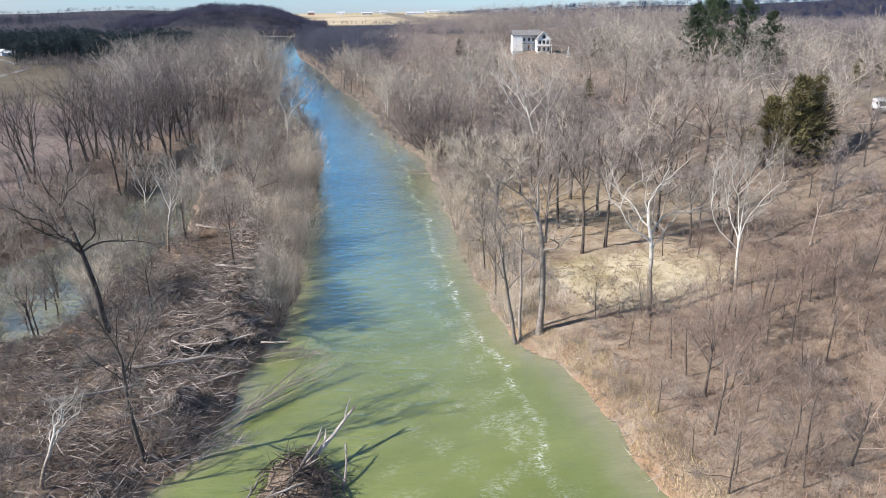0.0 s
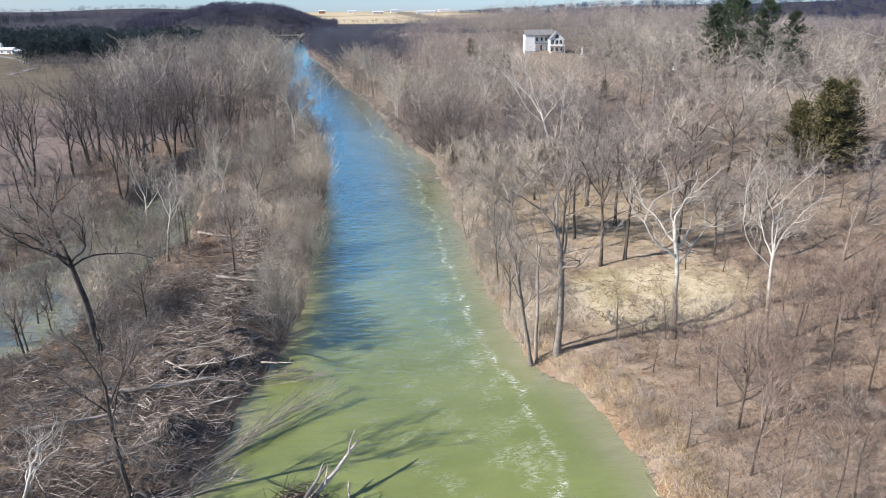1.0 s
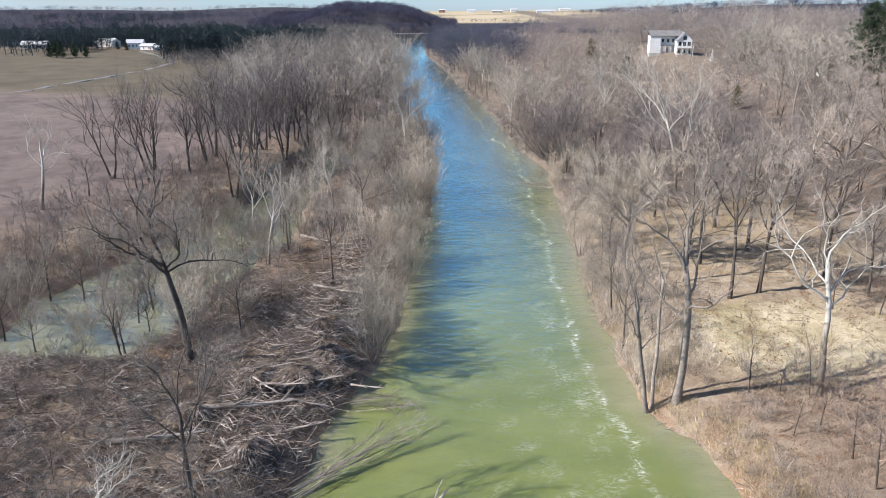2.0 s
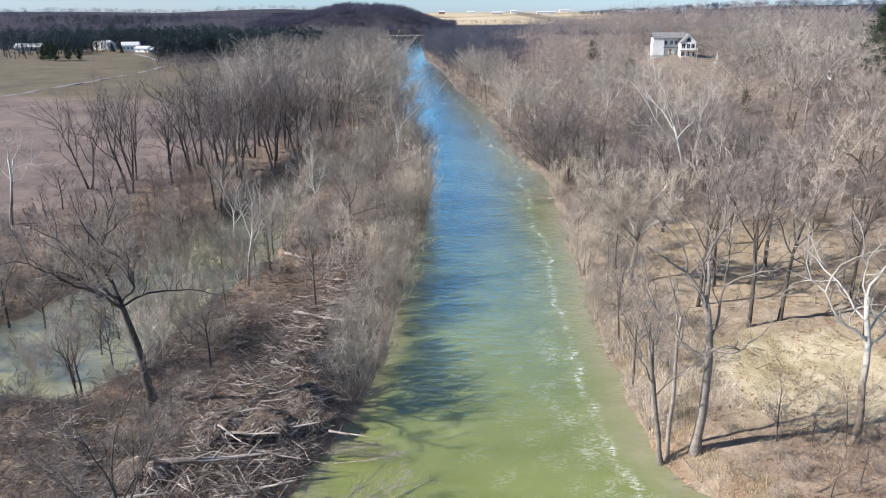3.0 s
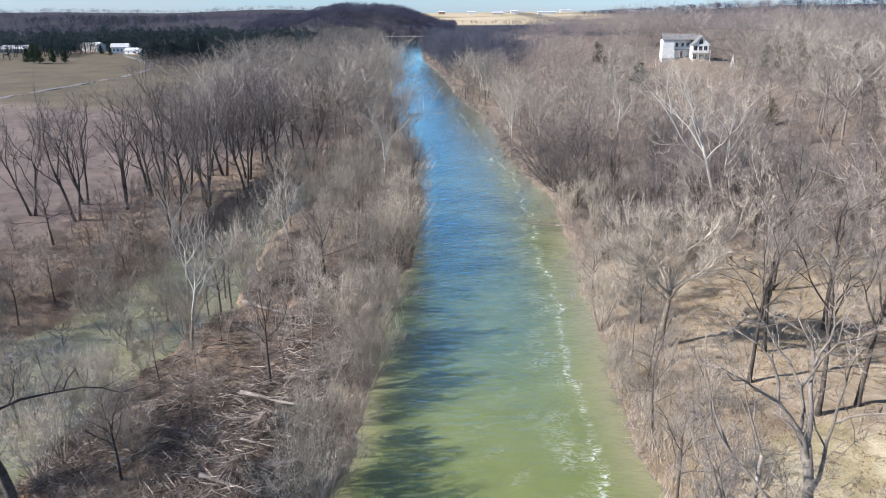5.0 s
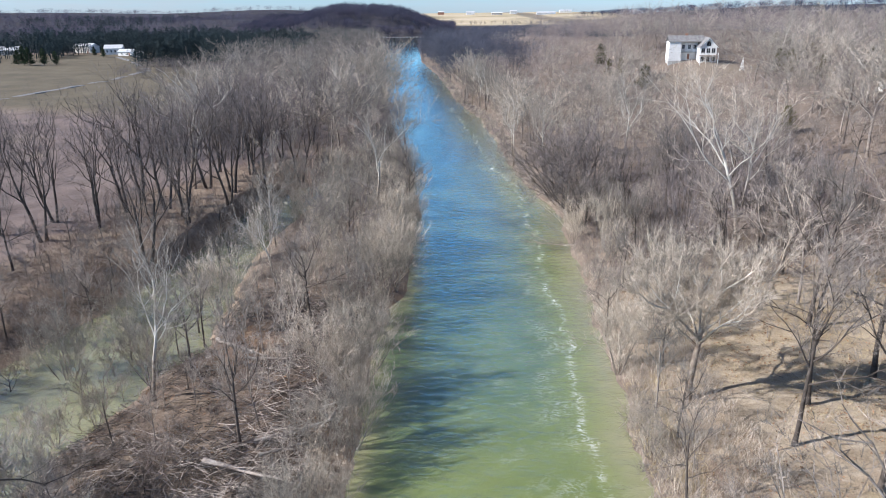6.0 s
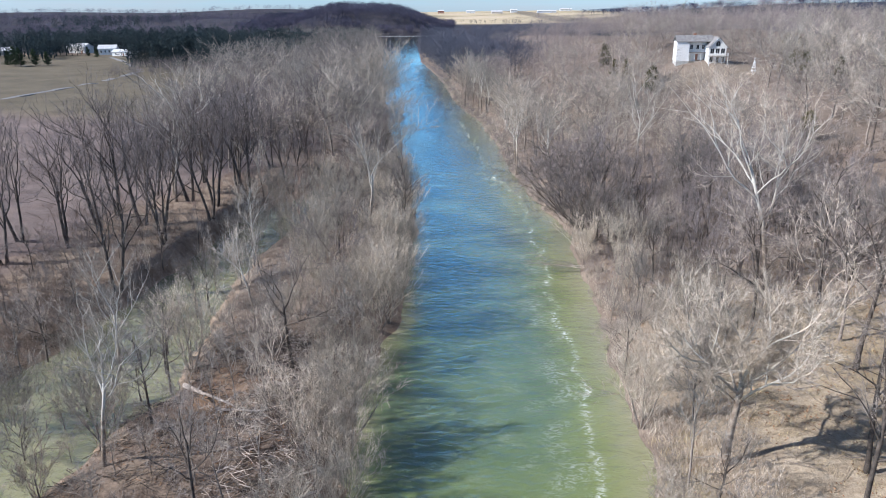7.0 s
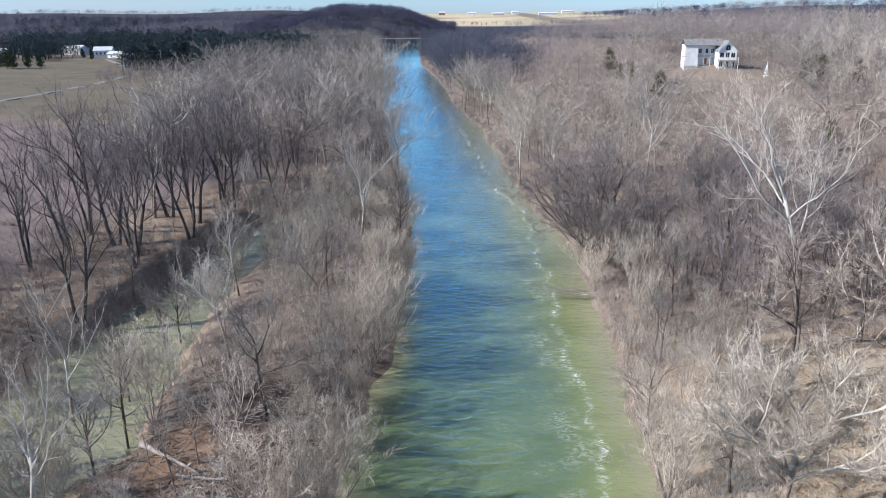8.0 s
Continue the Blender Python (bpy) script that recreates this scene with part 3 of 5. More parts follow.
class Kind:
    """A few grown prototypes of one sort of tree; each planting is a thing of its own."""

    def __init__(self, name, height, bark, twig, category, labels, count, seed, **shape):
        self.protos, self.height, self.labels, self.n = [], height, labels, 0
        for i in range(count):
            trunks, crown = grow(seed + i * 7, height, **shape)
            root = new(name)
            root.empty_display_size = 1.0
            if category == "shrub":
                merged = ([], [])
                for V, F in trunks:
                    merged[1].extend(tuple(k + len(merged[0]) for k in f) for f in F)
                    merged[0].extend(V)
                trunks = [merged]
            for woody in trunks:
                t = part("trunk" if len(trunks) == 1 else "stem", woody, bark, root)
                t.data.polygons.foreach_set("use_smooth", np.ones(len(t.data.polygons), bool))
                if category == "shrub":
                    tagged(t, kind="stuff")
            part("crown", crown, twig, root)
            tagged(root, labels, category)
            self.protos.append([root, False])

    def plant(self, x, y, height=None, turn=None, label="", which=None, group=""):
        slot = self.protos[(self.n if which is None else which) % len(self.protos)]
        self.n += 1
        s = (height or self.height) / self.height
        z = float(land(x, y)) - 0.05
        m = pose(x, y, z, 0, 0, PLANT.uniform(0, 360) if turn is None else turn) @ Matrix.Diagonal((s * PLANT.uniform(0.92, 1.1), s * PLANT.uniform(0.92, 1.1), s, 1))
        if slot[1]:
            ob = copy_thing(slot[0], m)
        else:
            ob, slot[1] = slot[0], True
            ob.matrix_basis = m
        return tagged(ob, label, group=group)

    def tidy(self):
        """Takes away prototypes that were never planted."""
        for root, used in self.protos:
            if not used:
                for o in (*root.children_recursive, root):
                    bpy.data.objects.remove(o)


PLANT = random.Random(11)

# ---- the kinds of trees ----
OAK = Kind("oak_tree", 22, BARK, TWIG, "tree", "big bare dark-barked tree with wide spreading limbs", 2, 5, radius=0.62, lean=(-0.02, 0.0), bole=0.85, fork=0.88, arms=7, spread=(18, 76), arm=0.37, ratio=0.72,
           up=0.2, wobble=0.7, levels=4, laterals=3, twigs=15, twig_len=0.9, twig_w=0.022, wood=3)
SYCAMORE = Kind("sycamore_tree", 24, SYC, TWIG_PALE, "tree", "bare sycamore with white upper limbs and brown flaking trunk", 5, 40, radius=0.27, bole=0.56, fork=0.74, arms=5, spread=(10, 46),
                arm=0.26, up=0.4, wobble=0.55, levels=4, laterals=2, twigs=10, twig_len=0.85, twig_w=0.018, wood=3)
BONE = Kind("sycamore_tree", 20, SYC, TWIG_PALE, "tree", "nearly twigless pale sycamore with crooked white limbs", 2, 80, radius=0.34, bole=0.66, fork=0.62, arms=6, spread=(12, 52),
            arm=0.26, up=0.3, wobble=0.95, levels=3, laterals=2, twigs=7, twig_len=0.9, twig_w=0.02, wood=3)
ROUND = Kind("sycamore_tree", 18, SYC, TWIG_LIGHT, "tree", "bare sycamore with a dense rounded crown of pale twigs", 1, 127, radius=0.40, bole=0.46, fork=0.72, arms=7, spread=(14, 70), arm=0.31,
             up=0.5, wobble=0.45, levels=4, laterals=3, twigs=20, twig_len=0.95, twig_w=0.021, wood=2)
VASE = Kind("bare_tree", 22, BARK, TWIG, "tree", "tall bare tree with dark ascending stems", 4, 160, radius=0.27, stems=2, stem_angle=9, bole=0.52, fork=0.6, arms=5, spread=(10, 40), arm=0.26,
            up=0.4, levels=4, laterals=2, twigs=7, twig_len=0.8, twig_w=0.019, sides=7, wood=2)
GROVE = Kind("woodland_tree", 20, BARK, TWIG, "tree", "bare brown-barked woodland tree with a straight trunk", 6, 200, radius=0.27, bole=0.62, fork=0.55, arms=7, spread=(12, 72), arm=0.24, up=0.1,
             levels=4, laterals=2, twigs=8, twig_len=0.85, twig_w=0.019, sides=7, wood=2)
REDGROVE = Kind("maple_tree", 18, BARK, TWIG_RED, "tree", "bare woodland tree with reddish-brown twigs", 3, 260, radius=0.23, bole=0.58, fork=0.5, arms=7, spread=(12, 72), arm=0.25, up=0.1,
                levels=4, laterals=2, twigs=8, twig_len=0.8, twig_w=0.019, sides=6, wood=2)
HILLTREE = Kind("hillside_tree", 19, BARK_PALE, TWIG_HILL, "tree", "bare grey-brown tree in the hillside woods", 5, 600, radius=0.24, bole=0.42, fork=0.6, arms=6, spread=(18, 80), arm=0.36, up=0.08,
                levels=3, laterals=3, twigs=15, twig_len=0.8, twig_w=0.027, sides=5, wood=1)
HILLPALE = Kind("ash_tree", 18, BARK_PALE, TWIG_PALE, "tree", "bare pale-twigged tree in the hillside woods", 4, 640, radius=0.22, bole=0.42, fork=0.6, arms=6, spread=(18, 78), arm=0.36, up=0.12,
                levels=3, laterals=3, twigs=15, twig_len=0.8, twig_w=0.027, sides=5, wood=1)
SHADY = Kind("riverside_tree", 20, BARK, TWIG_DARK_SHADE, "tree", "bare tree in the woods along the river, twigs darkened for shade", 5, 680, radius=0.25, stems=2, stem_angle=9, bole=0.48, fork=0.6, arms=5, spread=(12, 58), arm=0.28,
             up=0.22, levels=3, laterals=2, twigs=9, twig_len=1.0, twig_w=0.034, sides=5, wood=1)
POLE = Kind("slender_tree", 15, BARK_PALE, TWIG_PALE, "tree", "slender bare riverside tree with pale twigs", 5, 300, radius=0.13, bole=0.62, fork=0.4, arms=8, spread=(12, 58), arm=0.24, up=0.3,
            levels=3, laterals=2, twigs=9, twig_len=0.85, twig_w=0.02, sides=6, wood=0)
FLUFF = Kind("bare_willow", 12, BARK_PALE, TWIG_CREAM, "tree", "bushy bare willow with many pale upright stems", 4, 340, radius=0.085, stems=6, stem_angle=22, bole=0.45, fork=0.35, arms=4,
             spread=(10, 42), arm=0.30, up=0.5, levels=3, forks=2, laterals=2, twigs=7, twig_len=0.95, twig_w=0.018, sides=5, wood=0)
DARK = Kind("walnut_tree", 22, BARK, TWIG_DARK_SHADE, "tree", "tall dark bare tree at the field's edge", 5, 400, radius=0.34, stems=2, stem_angle=12, bole=0.5, fork=0.5, arms=5, spread=(12, 44), arm=0.29,
            up=0.4, wobble=0.55, levels=4, laterals=2, twigs=4, twig_len=0.8, twig_w=0.02, sides=7, wood=3)
LEANER = Kind("leaning_tree", 13, BARK, TWIG_DARK_SHADE, "tree", "dark many-stemmed tree leaning out over the water", 2, 440, radius=0.16, stems=7, stem_angle=34, lean=(-0.42, -0.12), bole=0.5, fork=0.5, arms=4,
              spread=(10, 46), arm=0.34, up=0.2, wobble=0.6, levels=3, laterals=2, twigs=8, twig_len=0.95, twig_w=0.022, droop=0.08, sides=6, wood=3)
SAPLING = Kind("sapling", 8, BARK, TWIG_RED, "sapling", "thin bare sapling with reddish twigs", 5, 480, radius=0.07, slim=True, bole=0.6, fork=0.3, arms=7, spread=(15, 62), arm=0.32,
               up=0.25, levels=3, laterals=2, twigs=4, twig_len=0.6, twig_w=0.016, sides=4, wood=0)
SHRUB = Kind("bare_shrub", 4, BARK_PALE, TWIG, "shrub", "low bare shrub of many fine grey-brown stems", 5, 520, radius=0.03, stems=7, stem_angle=34, bole=0.45, fork=0.3, arms=3, spread=(10, 45), arm=0.32,
             up=0.4, levels=2, laterals=2, twigs=7, twig_len=0.55, twig_w=0.014, sides=3, wood=0)


BANKTREE = Kind("bank_tree", 24, BARK_PALE, TWIG, "tree", "tall bare tree with a thick grey trunk on the bank", 1, 731, radius=0.43, lean=(-0.02, 0.0), bole=0.66, fork=0.62, arms=6, spread=(10, 60), arm=0.22, up=0.15,
                wobble=0.7, levels=4, laterals=1, twigs=6, twig_len=0.8, twig_w=0.018, sides=10, wood=3)
TWIN = Kind("bank_tree", 22, BARK_PALE, TWIG, "tree", "tall bare twin-stemmed tree on the eroded river bank", 1, 742, radius=0.32, stems=2, stem_angle=5, lean=(-0.13, 0.0), bole=0.66, fork=0.6, arms=5, spread=(10, 46),
            arm=0.21, up=0.2, wobble=0.5, levels=4, laterals=1, twigs=6, twig_len=0.8, twig_w=0.018, sides=9, wood=3)


def evergreen(seed, height, width, conical, n):
    """Evergreen: a trunk with whorls of boughs, each a spray of small blades."""
    rng = random.Random(seed)
    TV, TF, CV, CF = [], [], [], []
    trunk = limb_path(rng, Vector((0, 0, -0.3)), Vector((0, 0, 1)), height, 6, 0, 0.08)
    tube(TV, TF, trunk, [0.3 * (1 - 0.9 * i / 6) for i in range(7)], 7)
    for k in range(n):
        f = 0.1 + 0.9 * rng.random() ** (1.2 if conical else 0.75)
        p, td = along(trunk, min(f, 0.995))
        a = rng.uniform(0, 6.283)
        prof = (1 - f) ** 0.75 if conical else math.sin(3.14 * min(1, 0.12 + 0.9 * f)) ** 0.6
        L = width * prof * rng.uniform(0.35, 1.4) + 0.4
        d = Vector((math.cos(a), math.sin(a), rng.uniform(0.0, 0.55)))
        bough = limb_path(rng, p, d, L, 3, 0.15, 0.3)
        tube(TV, TF, bough, [0.05, 0.04, 0.025, 0.01], 3, False)
        for c in range(38):
            q, qd = along(bough, 0.2 + 0.799 * rng.random())
            q = q + rand_dir(rng) * 0.4
            sliver(CV, CF, q, (rand_dir(rng) + qd * 0.9 + Vector((0, 0, 0.35))).normalized() * rng.uniform(0.5, 1.1), rng.uniform(0.08, 0.2), rng)
    return (TV, TF), (CV, CF)


class Evergreen(Kind):
    def __init__(self, name, height, foliage, labels, count, seed, width, conical, n):
        self.protos, self.height, self.labels, self.n = [], height, labels, 0
        for i in range(count):
            (tv, tf), (cv, cf) = evergreen(seed + i, height, width, conical, n)
            root = new(name)
            part("trunk", (tv, tf), BARK, root)
            part("crown", (cv, cf), foliage, root)
            tagged(root, labels, "tree")
            self.protos.append([root, False])


CEDARS = Evergreen("cedar_tree", 13, CEDAR, "dense olive-brown red cedar", 3, 5, 4.8, True, 150)
SPRUCES = Evergreen("spruce_tree", 14, PINE, "dense dark evergreen with boughs to the ground", 2, 21, 4.6, True, 150)
PINES = Evergreen("pine_tree", 20, PINE, "tall dark green pine with an open crown", 3, 9, 4.6, False, 130)

def fits(x, y, gap, taken):
    key = (int(x // 8), int(y // 8))
    for i in (-1, 0, 1):
        for j in (-1, 0, 1):
            for px, py in taken.get((key[0] + i, key[1] + j), ()):
                if (px - x) ** 2 + (py - y) ** 2 < gap * gap:
                    return False
    taken.setdefault(key, []).append((x, y))
    return True


TAKEN = {}


# ---- the marked trees ----
OAK.plant(-22.8, 76.4, 22.5, 0, which=0)
TWIN.plant(21.4, 70.0, 22, 0)
BANKTREE.plant(23.7, 69.8, 24, 0)
SYCAMORE.plant(43.9, 65.0, 23, 20, which=0)
BONE.plant(36.0, 69.0, 19, 150, which=0)
for x, y, h in ((36.6, 91.3, 20), (40.3, 92.0, 21), (45.0, 107, 20), (33, 97, 19), (50, 96, 19), (37, 103, 19), (56, 86, 18)):
    GROVE.plant(x, y, h, label="bare straight tree casting a shadow on the dead grass", group="trees in the grassy grove")
ROUND.plant(27.2, 105.2, 20, 90, which=0)
GROVE.plant(44.4, 118.2, 20.5, 10)
SYCAMORE.plant(45.3, 141, 27.5, 240, which=4)
SYCAMORE.plant(50.0, 153, 22, 100, which=2)
SYCAMORE.plant(43.5, 199, 24, 0, which=3)
for x, y in ((43.5, 139), (50, 153), (43.5, 201), (26.3, 106.2)):
    fits(x, y, 0.5, TAKEN)
SYCAMORE.plant(26.5, 199, 20, 60, which=0)
SYCAMORE.plant(-6.6, 163, 23, 300, which=1)
SYCAMORE.plant(-43, 181, 23, 200, which=2)
SYCAMORE.plant(-29, 124, 18, 45, which=3)
SYCAMORE.plant(-21.9, 105.5, 17.5, 170, which=2)
LEANER.plant(28.0, 170, 15, 5, which=0)
LEANER.plant(28.6, 162.5, 15, 20, which=1)
LEANER.plant(26.4, 181, 14, -15, which=0)
LEANER.plant(29.5, 175, 17, -5, which=1)
GROVE.plant(-14.3, 53.2, 17, 110, "bare dark tree on the drift-covered bank", which=2)
BONE.plant(-20.6, 49.5, 9, 60, "short pale broken tree among flood debris", which=1)
VASE.plant(-31.5, 80.5, 12, 15, which=2)
for x, y, h in ((-49.7, 155.7, 22), (-64, 152, 18.5), (-54.7, 148.3, 20), (-48.6, 163.8, 22), (-42.8, 166, 22), (-40.7, 181.9, 22), (-33.5, 170.6, 21), (-35, 178, 22), (-31, 185, 22), (-49.5, 172, 22), (-58, 158, 21), (-25.5, 195, 21)):
    DARK.plant(x, y, h + 2, group="dark trees at the field's edge")
    fits(x, y, 1, TAKEN)
BONE.plant(-45, 186, 24.5, 30, "tall dead pale tree with crooked broken limbs", which=0)
for x, y, h in ((19.8, 214, 16), (20.3, 221, 17), (17.5, 291, 21), (16.5, 303, 23), (14, 318, 22)):
    SYCAMORE.plant(x + 1.5, y, h)
for x, y, h in ((108, 197, 20), (112, 190, 22), (116.5, 186, 21), (121, 180, 18), (113, 198, 20), (140, 150, 17)):
    PINES.plant(x, y, h, label="tall dark pine in the hillside woods", group="pines on the hillside")
    fits(x, y, 1, TAKEN)
BONE.plant(111.5, 172, 17)
CEDARS.plant(80, 108, 15.5, 0, which=0)
CEDARS.plant(84.5, 111, 14, 60, which=1)
CEDARS.plant(76.5, 111, 12.5, 200, which=2)


def clumped(x, y, scale, seed, level):
    return waves(x, y, scale, seed) > level


def scatter(kinds, n, xr, yr, gap, heights, want, tries=12, group=""):
    """Plants up to n trees in a stretch of the plan, wherever want(x, y, right, left, back) allows."""
    done = 0
    for _ in range(n * tries):
        if done >= n:
            break
        x, y = PLANT.uniform(*xr), PLANT.uniform(*yr)
        r, l, b = edges_at(x, y)
        if want(x, y, r, l, b) and fits(x, y, gap, TAKEN):
            k = PLANT.choice(kinds)
            k.plant(x, y, PLANT.uniform(*heights), group=group)
            done += 1


# ---- right bank: brushy foreground, shore strip, woods up the hillside ----
scatter([SAPLING, SAPLING, SAPLING, REDGROVE], 110, (27, 78), (38, 78), 1.9, (5, 11), lambda x, y, r, l, b: r > 2.5 and not (28 < x < 45 and 71 < y))
scatter([SHRUB], 130, (26, 74), (38, 74), 1.7, (1.8, 4.2), lambda x, y, r, l, b: r > 1.2)
scatter([REDGROVE, GROVE, HILLTREE], 34, (46, 92), (48, 102), 4.2, (8, 15), lambda x, y, r, l, b: r > 20)
scatter([POLE, FLUFF, GROVE], 40, (20, 34), (74, 172), 2.6, (7, 13), lambda x, y, r, l, b: 0.0 < r < 4.5 + (y > 108) * 5)
scatter([SHRUB], 100, (14, 34), (72, 330), 1.6, (1.6, 4.2), lambda x, y, r, l, b: -0.5 < r < 1.8 and clumped(x, y, 12, 0.9, -0.45))
scatter([POLE, FLUFF, HILLPALE], 26, (14, 30), (150, 300), 3.4, (8, 14), lambda x, y, r, l, b: -0.2 < r < 2.2)
scatter([SHADY, VASE, SHADY], 62, (27, 72), (136, 190), 3.0, (13, 20), lambda x, y, r, l, b: r > 3)
scatter([GROVE, HILLPALE, REDGROVE, VASE, GROVE], 66, (28, 84), (112, 190), 5.4, (15, 22), lambda x, y, r, l, b: r > 6 and not (np.hypot((x - 44) / 1.4, y - 114) < 10))


def house_sightline(x, y):
    """The strip along the camera's sightline to the house, where the trees are kept lower."""
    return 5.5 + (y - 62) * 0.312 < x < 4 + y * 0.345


scatter([HILLTREE, HILLPALE, HILLPALE], 185, (18, 152), (184, 312), 4.6, (11, 17), lambda x, y, r, l, b: r > 2 and not house_sightline(x, y) and not (84 < x < 112 and y > 280))
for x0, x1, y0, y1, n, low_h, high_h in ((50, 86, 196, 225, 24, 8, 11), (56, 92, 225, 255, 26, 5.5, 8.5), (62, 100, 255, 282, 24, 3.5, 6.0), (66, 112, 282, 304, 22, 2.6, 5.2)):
    scatter([HILLPALE, HILLTREE], n, (x0, x1), (y0, y1), 3.6, (low_h, high_h), lambda x, y, r, l, b: house_sightline(x, y))
for x, y, h in ((82, 327, 11), (78, 318, 10), (84, 336, 13), (90, 336, 12), (97, 338, 13), (104, 333, 12), (110, 326, 12), (112, 318, 10), (116, 310, 12), (76, 309, 9), (108, 340, 14), (73, 326, 12), (120, 322, 13), (87, 344, 14), (100, 347, 14), (114, 334, 13)):
    (HILLPALE if int(x) % 3 else HILLTREE).plant(x, y, h)
    fits(x, y, 1, TAKEN)
SYCAMORE.plant(122, 304, 19, 10, which=4)
scatter([HILLPALE, HILLTREE, HILLPALE], 52, (50, 215), (346, 408), 4.6, (13, 19), lambda x, y, r, l, b: r > 40)
scatter([HILLTREE, HILLPALE], 90, (64, 150), (84, 190), 5.2, (10, 17), lambda x, y, r, l, b: r > 42 and np.hypot(x - 80, y - 95) > 11 and np.hypot(x - 104, y - 118) > 8)
scatter([CEDARS], 13, (64, 165), (150, 315), 5, (4.5, 7.5), lambda x, y, r, l, b: r > 50 and not house_sightline(x, y))

scatter([POLE, HILLPALE, HILLTREE, HILLPALE], 60, (5, 40), (196, 345), 3.2, (13, 20), lambda x, y, r, l, b: 0.8 < r < 9)

# ---- island: willows and slender trees along the main channel, brush behind ----
scatter([FLUFF, POLE], 56, (-12, 3), (78, 215), 2.0, (8, 13), lambda x, y, r, l, b: 0.2 < l < 5 + (y > 120) * 4 and b > 0.5)
scatter([POLE, POLE, FLUFF, SAPLING], 56, (-32, -2), (86, 212), 2.3, (8, 13.5), lambda x, y, r, l, b: l > 2 and b > 0.3 and (y > 125 or l > 9) and not (abs(x + 13.5) < 3.0 and y < 126))
scatter([SHRUB, SAPLING], 74, (-42, -6), (38, 100), 1.8, (2.5, 5.5), lambda x, y, r, l, b: l > 2 and b > 0.5 and not (-17 < x < -7 and y > 58))
scatter([GROVE, POLE, POLE], 30, (-16, 1), (96, 208), 3.0, (13, 17), lambda x, y, r, l, b: 0.8 < l < 11 and b > 0.5)
scatter([SHADY, HILLTREE], 26, (-14, 2), (140, 215), 3.0, (15, 20), lambda x, y, r, l, b: 0.6 < l < 12 and b > 0.5)
scatter([SYCAMORE, POLE], 12, (-30, -16), (112, 205), 4.5, (13, 18), lambda x, y, r, l, b: l > 6 and b > 0.5)

scatter([FLUFF], 22, (-9, 2), (78, 128), 1.6, (5.5, 9), lambda x, y, r, l, b: -0.3 < l < 3.5)
scatter([FLUFF, POLE], 22, (-8, 3), (110, 165), 2.0, (10, 13.5), lambda x, y, r, l, b: 0.0 < l < 6 and b > 0.5)
scatter([POLE, FLUFF, POLE, GROVE], 62, (-48, -14), (86, 205), 2.8, (7, 13), lambda x, y, r, l, b: (-3 < b < 1.0 or clumped(x, y, 23, 1.7, 0.35)) and b < 1 and l > 6)

# ---- left bank: dark trees at the field's edge, woods along the river beyond ----
scatter([DARK], 9, (-78, -28), (142, 238), 4.4, (17, 22), lambda x, y, r, l, b: x < -28 and 0.5 < b < 22)
scatter([REDGROVE, FLUFF, GROVE], 26, (-48, -19), (82, 114), 3.2, (7, 12.5), lambda x, y, r, l, b: b > -8 and l > 9)
scatter([REDGROVE, HILLTREE, GROVE], 44, (-74, -34), (84, 146), 3.4, (6, 12), lambda x, y, r, l, b: x < -34 and 0.5 < b < 26)
scatter([SAPLING, SHRUB], 120, (-72, -34), (84, 170), 2.0, (3, 7), lambda x, y, r, l, b: x < -34 and 0.4 < b < 20)
scatter([BONE, SYCAMORE, VASE], 14, (-66, -38), (92, 135), 5, (12, 18), lambda x, y, r, l, b: x < -36 and b > 0.5)
scatter([SHADY, HILLTREE, HILLPALE], 150, (-95, -4), (206, 350), 4.6, (16, 22), lambda x, y, r, l, b: l > 2 and l < 60)
scatter([HILLTREE, HILLPALE, HILLPALE], 44, (-30, 0), (206, 350), 3.6, (15, 21), lambda x, y, r, l, b: 0.8 < l < 8)


